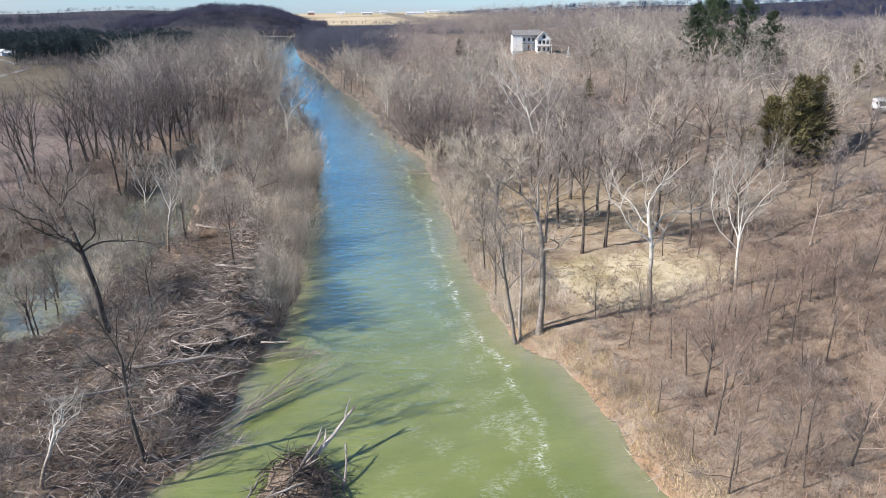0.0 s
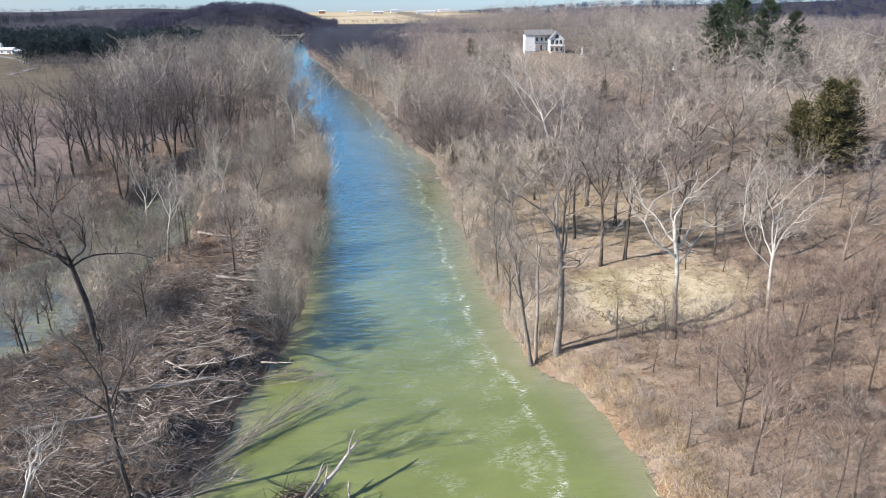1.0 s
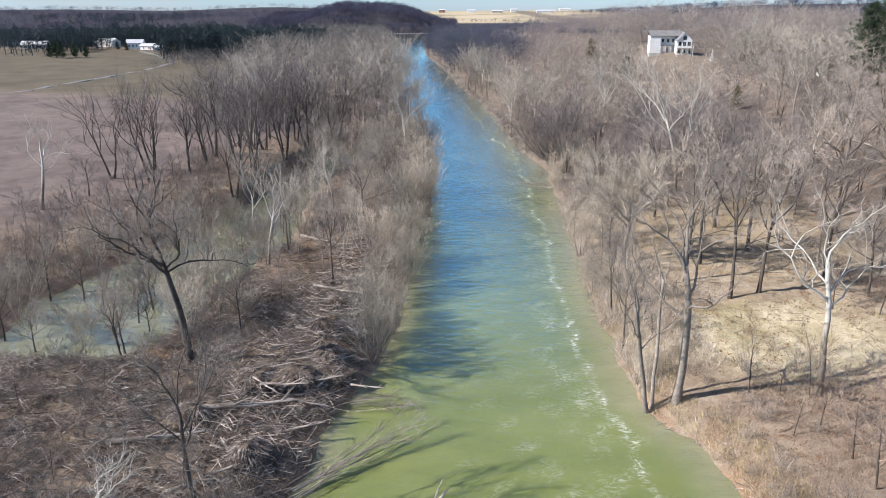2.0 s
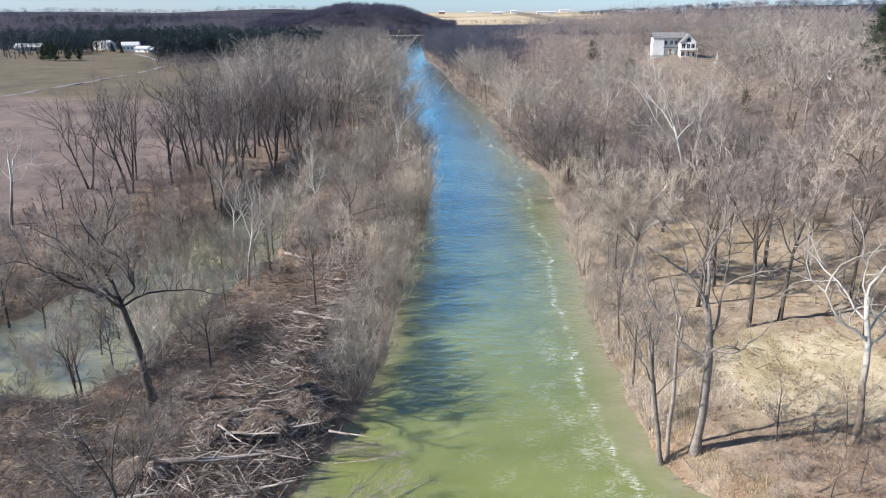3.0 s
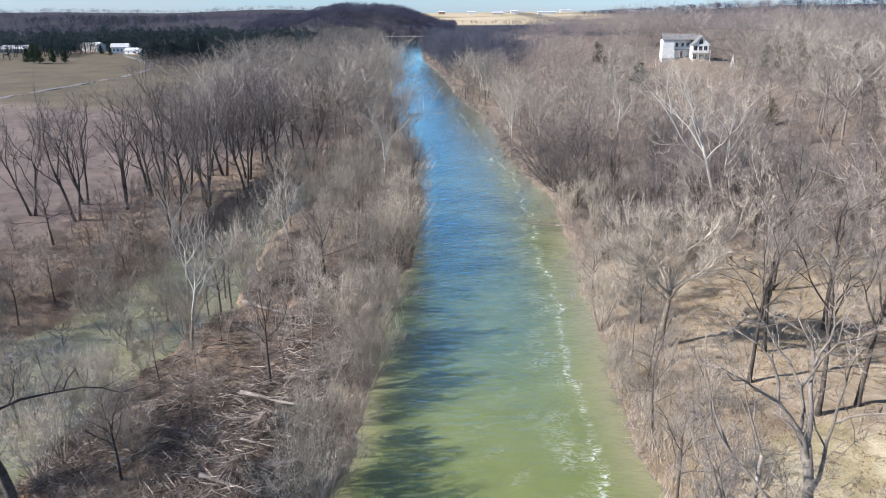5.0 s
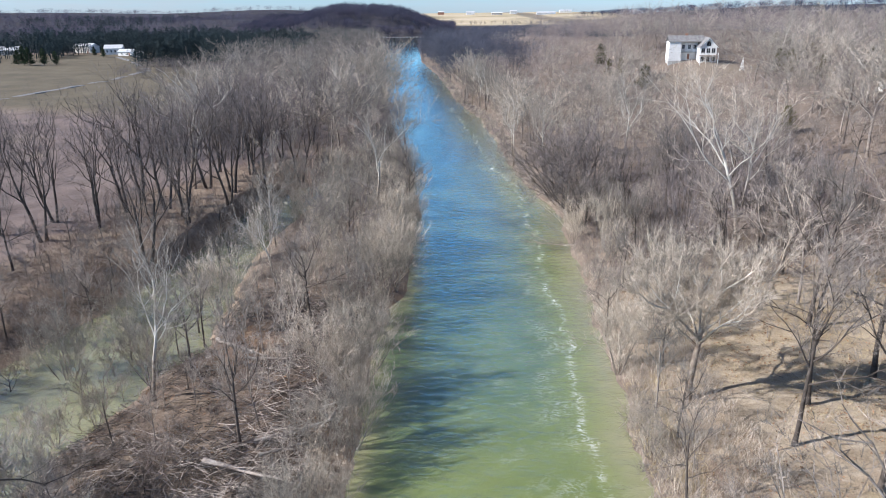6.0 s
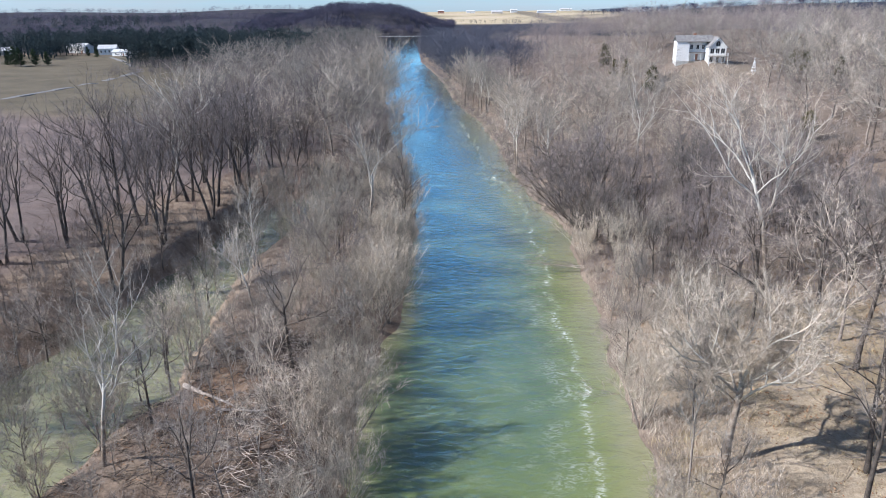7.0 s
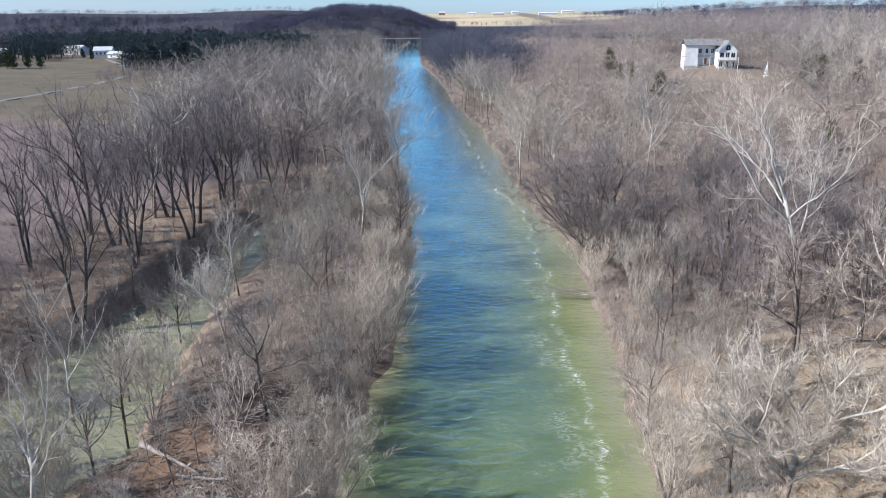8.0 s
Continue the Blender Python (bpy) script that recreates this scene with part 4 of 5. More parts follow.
# ---- woods farther off, too many to count ----
def woods(name, label, n, where, heights, material, blades, width, seed, cone=False, girth=1.0):
    """Many trees as one mass: for each a thin trunk and a crown of fine blades."""
    rng, rs = random.Random(seed), np.random.RandomState(seed)
    spots = []
    while len(spots) < n:
        p = where(rng)
        if p:
            spots.append(p)
    xy = np.array(spots)
    base = np.column_stack([xy, land(xy[:, 0], xy[:, 1])])
    h = rs.uniform(*heights, n) * (1 + 0.16 * waves(xy[:, 0], xy[:, 1], 60, seed))
    ring = np.array([(math.cos(2.1 * k), math.sin(2.1 * k), 0) for k in range(3)])
    tip = base + np.column_stack([rs.uniform(-0.5, 0.5, (n, 2)), h * 0.7])
    stem = np.stack([base[:, None] + ring * width * 0.55, tip[:, None] + ring * width * 0.25], 1).reshape(-1, 3)
    i = 6 * np.arange(n)[:, None]
    faces = np.concatenate([i + np.array([k, (k + 1) % 3, 3 + (k + 1) % 3, 3 + k]) for k in range(3)]).tolist()
    spread = (h * rs.uniform(0.2, 0.3, n) * girth)[:, None]
    hh = h[:, None] * np.ones((1, blades))
    u = rs.normal(size=(n, blades, 3))
    u /= np.linalg.norm(u, axis=2, keepdims=True)
    if cone:
        f, a = rs.random_sample((n, blades)) ** 0.7, rs.uniform(0, 6.283, (n, blades))
        rr = spread * rs.random_sample((n, blades)) ** 0.5 * (1.05 - f) * 1.3
        p = np.stack([np.cos(a) * rr, np.sin(a) * rr, hh * (0.12 + 0.8 * f)], 2)
        d = np.stack([np.cos(a) * 0.6, np.sin(a) * 0.6, 0.15 + 0 * a], 2) + u * 0.5
    else:
        k = (0.25 + 0.75 * rs.random_sample((n, blades))) ** 0.6
        p = np.stack([u[..., 0] * spread * k, u[..., 1] * spread * k, hh * (0.58 + 0.36 * u[..., 2] * k)], 2)
        w = rs.normal(size=u.shape)
        d = u * 0.8 + np.array((0, 0, 0.35)) + 0.6 * w / np.linalg.norm(w, axis=2, keepdims=True)
    p = (p + base[:, None]).reshape(-1, 3)
    d = (d / np.linalg.norm(d, axis=2, keepdims=True) * (hh * rs.uniform(0.05, 0.11, hh.shape))[..., None]).reshape(-1, 3)
    s = np.cross(d, rs.normal(size=d.shape))
    s *= (width * rs.uniform(0.6, 1.4, len(s)) / np.linalg.norm(s, axis=1) / 2)[:, None]
    faces += (len(stem) + np.arange(3 * len(p)).reshape(-1, 3)).tolist()
    me = bpy.data.meshes.new(name)
    me.from_pydata(np.concatenate([stem, np.stack([p - s, p + s, p + d], 1).reshape(-1, 3)]).tolist(), [], faces)
    me.materials.append(material)
    return tagged(new(name, me), label, "woods", kind="stuff")


def spot(xr, yr, ok=None):
    def pick(rng):
        x, y = rng.uniform(*xr), rng.uniform(*yr)
        return (x, y) if ok is None or ok(x, y) else None
    return pick


def shore_r(x, y):
    return x - float(at(R_SHORE, y))


def shore_l(x, y):
    return float(at(L_SHORE, y)) - x


woods("hillside_woods", "bare grey-brown woods on the hillside", 760, spot((-12, 330), (308, 560), lambda x, y: shore_r(x, y) > 1.5 and not (70 < x < 125 and y < 345) and (y < 400 or shore_r(x, y) > 42)), (12, 17), TWIG_HILL, 330, 0.075, 1, girth=1.3)
woods("hillside_woods", "bare grey-brown woods above the river bank", 280, spot((150, 330), (90, 310)), (12, 18), TWIG_HILL, 300, 0.08, 2, girth=1.3)
woods("river_woods", "bare woods lining the river beyond the field", 460, spot((-130, 0), (345, 760), lambda x, y: 0.8 < shore_l(x, y) < 75), (15, 21), TWIG, 170, 0.13, 3, girth=1.3)
woods("far_woods", "tall trees standing on the bank at the river bend, haze painted blue-grey", 80, spot((-24, 24), (395, 560), lambda x, y: 0.3 < shore_r(x, y) < 12), (19, 24), FAR_HAZE_BLUE, 420, 0.10, 16, girth=1.2)
woods("far_woods", "bare woods at the river bend, shade and haze painted into their colour", 300, spot((-30, 60), (400, 600), lambda x, y: 0.6 < shore_r(x, y) < 48), (13, 18), FAR_HAZE_BLUE, 200, 0.15, 11, girth=1.4)
woods("far_woods", "bare woods beyond the river bend, shade and haze painted into their colour", 900, spot((-40, 480), (560, 1100), lambda x, y: shore_r(x, y) > 2), (9, 13), FAR_HAZE_BLUE, 110, 0.3, 4, girth=1.6)
woods("pine_plantation", "dark green pine plantation beyond the field", 520, spot((-200, -80), (490, 640), lambda x, y: shore_l(x, y) > 50 and x > -186 + (y - 490) * 0.1), (13, 19), FAR_PINE, 200, 0.4, 5, True, 1.3)
woods("scrub_woods", "dark brown scrub between the field and the pines", 150, spot((-165, -85), (415, 492), lambda x, y: shore_l(x, y) > 50), (4, 9), TWIG_DARK_SHADE, 150, 0.12, 13, girth=1.8)
woods("bluff_woods", "wooded bluff above the river bend, shade and haze painted into its colour", 1500, spot((-265, 20), (1010, 1330), lambda x, y: shore_l(x, y) > 3), (11, 15), FAR_BLUFF, 110, 0.4, 6, girth=1.5)
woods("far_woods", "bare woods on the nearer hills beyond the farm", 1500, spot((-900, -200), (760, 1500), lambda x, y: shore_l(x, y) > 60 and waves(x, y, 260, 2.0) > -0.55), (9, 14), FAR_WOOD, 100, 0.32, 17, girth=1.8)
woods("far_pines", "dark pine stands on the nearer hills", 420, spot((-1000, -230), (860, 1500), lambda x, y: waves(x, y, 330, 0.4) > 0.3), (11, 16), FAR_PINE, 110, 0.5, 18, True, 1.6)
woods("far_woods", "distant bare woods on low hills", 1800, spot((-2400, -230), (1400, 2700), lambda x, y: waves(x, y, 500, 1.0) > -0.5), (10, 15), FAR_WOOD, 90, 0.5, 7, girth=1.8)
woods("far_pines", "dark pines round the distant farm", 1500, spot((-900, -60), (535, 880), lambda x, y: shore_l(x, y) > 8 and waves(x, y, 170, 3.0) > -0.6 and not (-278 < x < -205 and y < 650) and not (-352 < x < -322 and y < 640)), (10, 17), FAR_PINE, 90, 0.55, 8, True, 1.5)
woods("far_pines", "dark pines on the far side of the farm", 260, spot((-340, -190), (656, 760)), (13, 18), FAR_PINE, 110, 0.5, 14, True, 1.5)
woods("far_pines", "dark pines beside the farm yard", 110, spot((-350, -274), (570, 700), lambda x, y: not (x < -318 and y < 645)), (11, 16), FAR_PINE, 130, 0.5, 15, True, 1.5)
woods("ridge_woods", "wooded ridge behind the house, cloud shade and haze painted dark blue", 2000, spot((380, 1900), (1350, 2150)), (12, 16), FAR_SHADE_NAVY, 90, 0.7, 9, girth=2.0)
woods("hedgerow", "line of dark trees across the distant fields", 110, spot((-60, 700), (1500, 1560)), (5, 9), FAR_PINE, 60, 0.6, 10, girth=1.6)
woods("far_woods", "bare woods on the hill crest behind the house", 520, spot((60, 620), (380, 800), lambda x, y: shore_r(x, y) > 60), (14, 20), TWIG_HILL, 240, 0.10, 12, girth=1.5)


# ---- flood debris, brush and dead grass ----
def sticks(name, label, n, where, lengths, radii, material, seed, turn=(0, 180), tilt=12, lift=(0.0, 0.5), category="debris"):
    """Loose sticks strewn over the ground, as one heap."""
    rng = random.Random(seed)
    spots = []
    while len(spots) < n:
        p = where(rng)
        if p:
            spots.append(p)
    zs = land(np.array([p[0] for p in spots]), np.array([p[1] for p in spots]))
    V, F = [], []
    for (x, y), z in zip(spots, zs):
        L, r = rng.uniform(*lengths), rng.uniform(*radii)
        a, e = radians(rng.uniform(*turn)), radians(rng.gauss(0, tilt))
        d = Vector((math.cos(a) * math.cos(e), math.sin(a) * math.cos(e), math.sin(e))) * L
        c = Vector((x, y, max(z, 0.0) + rng.uniform(*lift) + r))
        mid = c + Vector((rng.gauss(0, 0.06), rng.gauss(0, 0.06), rng.gauss(0, 0.04))) * L
        tube(V, F, [c - d / 2, mid, c + d / 2], [r, r * 0.85, r * 0.4], 3, False)
    me = bpy.data.meshes.new(name)
    me.from_pydata(V, [], F)
    me.materials.append(material)
    return tagged(new(name, me), label, category, kind="stuff")


def blades(name, label, n, where, lengths, width, material, seed, spread=0.5, tuft=5, lift=0.0, category="grass"):
    """Tufts of thin upright blades or stems."""
    rng = random.Random(seed)
    spots = []
    while len(spots) < n:
        p = where(rng)
        if p:
            spots.append(p)
    zs = land(np.array([p[0] for p in spots]), np.array([p[1] for p in spots]))
    V, F = [], []
    for (x, y), z in zip(spots, zs):
        if z < 0.05:
            continue
        for k in range(tuft):
            p = Vector((x + rng.gauss(0, 0.25), y + rng.gauss(0, 0.25), z + lift - 0.03))
            d = Vector((rng.gauss(0, spread), rng.gauss(0, spread), 1)).normalized() * rng.uniform(*lengths)
            sliver(V, F, p, d, width * rng.uniform(0.7, 1.4), rng)
    me = bpy.data.meshes.new(name)
    me.from_pydata(V, [], F)
    me.materials.append(material)
    return tagged(new(name, me), label, category, kind="stuff")


def left_land(x, y):
    return min(edges_at(x, y)[1:])


def right_land(x, y):
    return edges_at(x, y)[0]


sticks("driftwood_sticks", "tangled grey driftwood sticks left by floods", 8000, spot((-46, -6), (38, 100), lambda x, y: left_land(x, y) > -0.3 and clumped(x, y, 9, 4.0, -0.35)), (0.6, 2.8), (0.014, 0.042), DRIFT, 21,
       (-60, 100), 20, (0.0, 0.6))
sticks("driftwood_sticks", "dark matted flood wrack of small sticks", 3600, spot((-40, -5), (40, 132), lambda x, y: left_land(x, y) > 0 and clumped(x, y, 7, 1.5, -0.1)), (0.5, 2.2), (0.015, 0.04), BARK, 22, (-30, 80), 16, (0.0, 0.5))
sticks("driftwood_sticks", "bleached driftwood along the island's wrack line", 1500, spot((-19, -6), (62, 128), lambda x, y: left_land(x, y) > 0.5 and abs(x + 11 - 0.10 * (y - 80)) < 4.5), (0.8, 3.0), (0.015, 0.04), DRIFT, 23,
       (-60, 80), 16, (0.1, 1.0))
sticks("driftwood_sticks", "rust-brown sticks heaped on the small debris islet", 520, spot((-7, 2), (41, 54), lambda x, y: float(land(x, y)) > 0.02), (0.6, 3.0), (0.015, 0.05), BARK, 24, (0, 180), 18, (0.0, 0.9))
sticks("fallen_branches", "fallen branches lying under the trees", 900, spot((26, 80), (40, 135), lambda x, y: right_land(x, y) > 2), (0.8, 3.5), (0.015, 0.045), BARK_PALE, 25, (0, 180), 10, (0.0, 0.25))
sticks("fallen_branches", "broken reeds and roots on the eroded bank", 420, spot((18, 30), (40, 110), lambda x, y: -0.4 < right_land(x, y) < 1.6), (0.5, 2.0), (0.01, 0.035), DRIFT, 26, (0, 180), 24, (0.0, 0.4))
blades("dead_brush", "flattened grey-brown reeds over the flood bank", 5200, spot((-50, -5), (38, 104), lambda x, y: left_land(x, y) > 0.3 and clumped(x, y, 8, 2.4, -0.4)), (0.5, 1.9), 0.028, TWIG, 31, 0.9, 6, category="brush")
blades("dead_brush", "fine grey willow whips over the flood bank", 3200, spot((-46, -8), (38, 98), lambda x, y: left_land(x, y) > 0.4 and clumped(x, y, 11, 0.7, -0.3)), (0.8, 2.8), 0.026, TWIG, 44, 0.7, 7, category="brush")
blades("dead_brush", "reddish bramble thicket on the river bank", 8200, spot((25, 92), (36, 96), lambda x, y: right_land(x, y) > 0.8 and clumped(x, y, 12, 3.1, -0.35) and not (27 < x < 52 and y > 71)), (0.5, 1.8), 0.026, TWIG_RED, 32, 0.6, 6, category="brush")
blades("dead_brush", "pale brush under the riverside trees", 2600, spot((20, 60), (74, 140), lambda x, y: 0.5 < right_land(x, y) < 9 and clumped(x, y, 8, 1.1, -0.4)), (0.5, 2.0), 0.028, TWIG_PALE, 33, 0.5, 6, category="brush")
blades("dead_brush", "pale reeds and whips at the water's edge", 2400, spot((-5, 30), (73, 430), lambda x, y: -0.1 < right_land(x, y) < 3.0 and clumped(x, y, 10, 2.7, -0.1)), (0.5, 2.0), 0.035, TWIG_PALE, 40, 0.5, 6, category="brush")
blades("dead_brush", "grey brush under the island trees", 2000, spot((-34, 2), (84, 212), lambda x, y: left_land(x, y) > 0.3 and (y > 126 or abs(x + 13.5) > 3.5)), (0.6, 2.4), 0.024, TWIG, 34, 0.5, 6, category="brush")
blades("dead_brush", "dark brush along the edge of the field", 2600, spot((-72, -33), (84, 215), lambda x, y: x < float(at(BACK_L, y)) and 0.3 < left_land(x, y) < 20), (0.5, 2.0), 0.03, TWIG_RED, 35, 0.6, 6, category="brush")
blades("dead_brush", "dark thicket under the trees of the right bank", 5200, spot((24, 76), (132, 192), lambda x, y: right_land(x, y) > 1.0), (0.8, 3.0), 0.035, TWIG_DARK_SHADE, 43, 0.6, 6, category="brush")
blades("dead_brush", "dark brush under the riverside woods", 3600, spot((-90, 0), (206, 350), lambda x, y: 0.5 < left_land(x, y) < 62), (0.8, 2.6), 0.05, TWIG_DARK_SHADE, 41, 0.6, 6, category="brush")
blades("dead_brush", "grey brush under the hillside woods", 3600, spot((20, 140), (186, 312), lambda x, y: right_land(x, y) > 1 and not (82 < x < 112 and y > 265)), (0.8, 2.4), 0.05, TWIG, 42, 0.6, 6, category="brush")
blades("dead_grass", "straw-coloured dead grass of the clearing", 6500, spot((24, 64), (66, 128), lambda x, y: right_land(x, y) > 2.5 and (math.hypot((x - 37) / 1.1, (y - 80) / 0.8) < 15 or math.hypot((x - 46) / 1.2, (y - 116) / 1.6) < 13)), (0.15, 0.5), 0.03, STRAW, 36, 0.6, 5)
blades("dead_grass", "straw-coloured grass on the cut bank", 2600, spot((18, 32), (36, 110), lambda x, y: 0.2 < right_land(x, y) < 4), (0.3, 0.9), 0.03, STRAW, 37, 0.5, 5)
blades("fallen_leaves", "rust-brown fallen leaves over the wooded bank", 12000, spot((24, 84), (36, 150), lambda x, y: right_land(x, y) > 1.5 and clumped(x, y, 19, 0.6, -0.3)), (0.12, 0.22), 0.14, LEAVES, 38, 2.5, 3, 0.04, "leaves")
blades("fallen_leaves", "brown fallen leaves over the island's bare path", 3600, spot((-30, -4), (40, 135), lambda x, y: left_land(x, y) > 0.6), (0.12, 0.22), 0.14, LEAVES, 39, 2.5, 3, 0.04, "leaves")


def drift_log(seed, length, radius, stubs, material=None):
    """A stranded trunk: bent, tapered, with a broken end, and stubs of branches as parts."""
    rng = random.Random(seed)
    root = new("driftwood_log")
    V, F = [], []
    pts = limb_path(rng, Vector((-length / 2, 0, radius * 0.8)), Vector((1, 0, 0.02)), length, 7, 0, 0.25)
    tube(V, F, pts, [radius * (1.25 if i == 0 else 1 - 0.09 * i) for i in range(8)], 8)
    for k in range(5):
        sliver(V, F, pts[-1] + rand_dir(rng) * radius * 0.3, (pts[-1] - pts[-2]).normalized() * rng.uniform(0.3, 0.8), radius * 0.5, rng)
    part("trunk", (V, F), material or DRIFT, root)
    for k in range(stubs):
        V, F = [], []
        p, d = along(pts, rng.uniform(0.25, 0.95))
        sd = side_dir(rng, d, radians(rng.uniform(30, 65)))
        sd.z = abs(sd.z)
        bp = limb_path(rng, p, sd, length * rng.uniform(0.12, 0.3), 3, 0, 0.3)
        tube(V, F, bp, [radius * 0.4, radius * 0.3, radius * 0.2, radius * 0.08], 5)
        part("branch", (V, F), material or DRIFT, root)
    return tagged(root, "weathered grey driftwood log stranded on the flood bank", "log", "stranded logs")


LOGS = [drift_log(700 + i, L, r, n) for i, (L, r, n) in enumerate(((7, 0.22, 3), (5, 0.16, 2), (9, 0.26, 4), (4, 0.14, 1), (6, 0.19, 5)))]
LOG_USED = set()


def lay_log(i, x, y, turn, tilt=0.0, lift=0.0, size=1.0, label=""):
    z = max(float(land(x, y)), -0.1) + lift
    m = pose(x, y, z, 0, -tilt, turn) @ Matrix.Scale(size, 4)
    if i in LOG_USED:
        ob = copy_thing(LOGS[i], m)
    else:
        LOG_USED.add(i)
        ob = LOGS[i]
        ob.matrix_basis = m
    return tagged(ob, label)


lay_log(0, -16.8, 115.5, -35, 3, 0.15, 1.0, "forked pale log lying across the island's bare path")
lay_log(1, -13.2, 112.8, -20, 3, 0.15, 0.9)
lay_log(3, -14.2, 121, 70, 14, 0.1, 0.9, "upturned stump with pale roots on the bare path")
lay_log(2, -15.0, 67.5, 4, 2, 0.4, 1.0, "long grey log at the edge of the debris heap")
lay_log(2, -21.0, 63.0, 8, 2, 0.5, 0.9)
lay_log(4, -10.4, 65.0, 12, 3, 0.3, 0.8, "pale split log at the water's edge")
lay_log(0, -15.4, 58.0, 28, 8, 0.4, 0.9)
lay_log(1, -9.6, 55.6, 20, 5, 0.0, 0.7, "dark log end poking out of the shallows")
lay_log(2, -0.8, 51.5, 52, 16, 0.7, 1.05, "grey branched log leaning up out of the islet")
lay_log(0, -1.6, 49.5, 62, 12, 0.6, 1.0, "split bleached log on the debris islet")
lay_log(3, -5.6, 47.0, 40, 14, 0.5, 1.0)
lay_log(1, 1.4, 49.0, 78, 24, 0.2, 1.1, "thin pale pole standing up from the islet")
lay_log(4, -3.8, 46.0, 15, 5, 0.7, 0.9)
LR = random.Random(5)
for k in range(26):
    for _ in range(40):
        x, y = LR.uniform(-42, -7), LR.uniform(40, 98)
        if left_land(x, y) > 0.6 and clumped(x, y, 9, 4.0, -0.3):
            lay_log(LR.randrange(5), x, y, LR.uniform(-30, 70), LR.gauss(0, 5), LR.uniform(0.05, 0.3), LR.uniform(0.22, 0.55))
            break
for k in range(16):
    lay_log(LR.randrange(5), LR.gauss(-11, 2.2), LR.gauss(73, 3.0), LR.uniform(-40, 60), LR.gauss(4, 10), LR.uniform(0.5, 1.4), LR.uniform(0.35, 0.65), "grey log in the jam at the cut end of the island")
for k in range(12):
    y = LR.uniform(80, 112)
    lay_log(LR.randrange(5), LR.gauss(-10.5 + 0.08 * (y - 80), 2.0), y, LR.uniform(-40, 40), LR.gauss(0, 6), LR.uniform(0.2, 0.8), LR.uniform(0.4, 0.8))


def root_wad(seed, x, y, size, turn):
    """A matted heap of roots and reeds hanging over the washed-out bank."""
    rng = random.Random(seed)
    root = new("root_wad")
    root.matrix_basis = pose(x, y, max(0.0, float(land(x, y))) - 0.2, 0, 0, turn)
    bm = bmesh.new()
    bmesh.ops.create_icosphere(bm, subdivisions=4, radius=1.0)
    for v in bm.verts:
        n = noise.noise(v.co * 1.7 + Vector((seed, 0, 0))) * 0.30 + noise.noise(v.co * 4.5) * 0.14 + noise.noise(v.co * 11) * 0.05
        v.co = v.co * (1 + n)
        v.co.x *= size
        v.co.y *= size * 0.72
        v.co.z = v.co.z * 0.85 + 0.75 if v.co.z > -0.35 else v.co.z * 0.4 + 0.55
    part("mound", bm, WRACK, root)
    V, F = [], []
    for k in range(520):
        a, r = rng.uniform(0, 6.283), rng.random() ** 0.4
        p = Vector((math.cos(a) * r * size * 1.02, math.sin(a) * r * size * 0.75, 0.7 + 0.95 * math.sqrt(max(0, 1.05 - r * r))))
        d = Vector((math.cos(a) + rng.gauss(0, 0.5), math.sin(a) + rng.gauss(0, 0.5), -0.9 * r + rng.gauss(0, 0.3)))
        sliver(V, F, p, d.normalized() * rng.uniform(0.5, 1.5), 0.04, rng)
    tagged(part("fringe", (V, F), DRIFT, root), "hanging grey roots and flattened reeds", kind="stuff")
    return tagged(root, "matted heap of grey roots overhanging the washed-out bank", "root wad", "root wads at the island's end")


WRACK = two_tone("matted_wrack", (0.05, 0.038, 0.03), (0.22, 0.17, 0.135), 1.6, 0.95, bump_d=0.06)
for k, (x, y, size) in enumerate(((-8.6, 74.2, 2.0), (-11.6, 72.2, 2.3), (-15.2, 71.4, 2.2), (-9.4, 78.0, 1.8), (-19.5, 66.0, 1.9), (-11.0, 83.5, 1.6), (-10.2, 90.0, 1.5), (-13.0, 60.5, 1.6))):
    root_wad(30 + k, x, y, size, 35 * k)


def fallen_top(seed, x, y, turn, length, stems, label):
    """The top of a fallen tree lying in the shallows: long bare stems with their twigs."""
    rng = random.Random(seed)
    root = new("fallen_tree")
    for k in range(stems):
        V, F, CV, CF = [], [], [], []
        d = Vector((1, rng.gauss(0, 0.08), 0.05 + 0.05 * rng.random()))
        pts = limb_path(rng, Vector((rng.uniform(0, 2.5), rng.gauss(0, 0.8), 0.1 + 0.35 * rng.random())), d, length * rng.uniform(0.55, 1.0), 6, -0.02, 0.18)
        r = rng.uniform(0.025, 0.08)
        tube(V, F, pts, [r * (1 - 0.13 * i) for i in range(7)], 5)
        for b in range(34):
            p, pd = along(pts, 0.15 + 0.84 * rng.random())
            sd = side_dir(rng, pd, radians(rng.uniform(15, 50)))
            sd.z = abs(sd.z) * 0.7
            L = rng.uniform(0.8, 2.4)
            sliver(CV, CF, p, sd * L, 0.03, rng)
            for w in range(4):
                sliver(CV, CF, p + sd * L * rng.random(), side_dir(rng, sd, 0.6) * rng.uniform(0.4, 1.0), 0.022, rng)
        b = part("branch", (V, F), DRIFT, root)
        tagged(part("spray", (CV, CF), TWIG, b), kind="stuff")
    root.matrix_basis = pose(x, y, max(0.0, float(land(x, y))), 0, 0, turn)
    return tagged(root, label, "fallen tree")


fallen_top(1, -10.2, 56.5, 42, 15, 8, "grey top of a fallen tree lying out into the shallows")
fallen_top(2, -13.0, 53.0, 25, 8, 4, "bare fallen boughs at the mouth of the inlet")
fallen_top(3, -7.5, 70.0, 10, 7, 4, "fallen boughs trailing from the island's tip")
fallen_top(4, 25.5, 152, 175, 8, 4, "fallen boughs trailing off the bank")


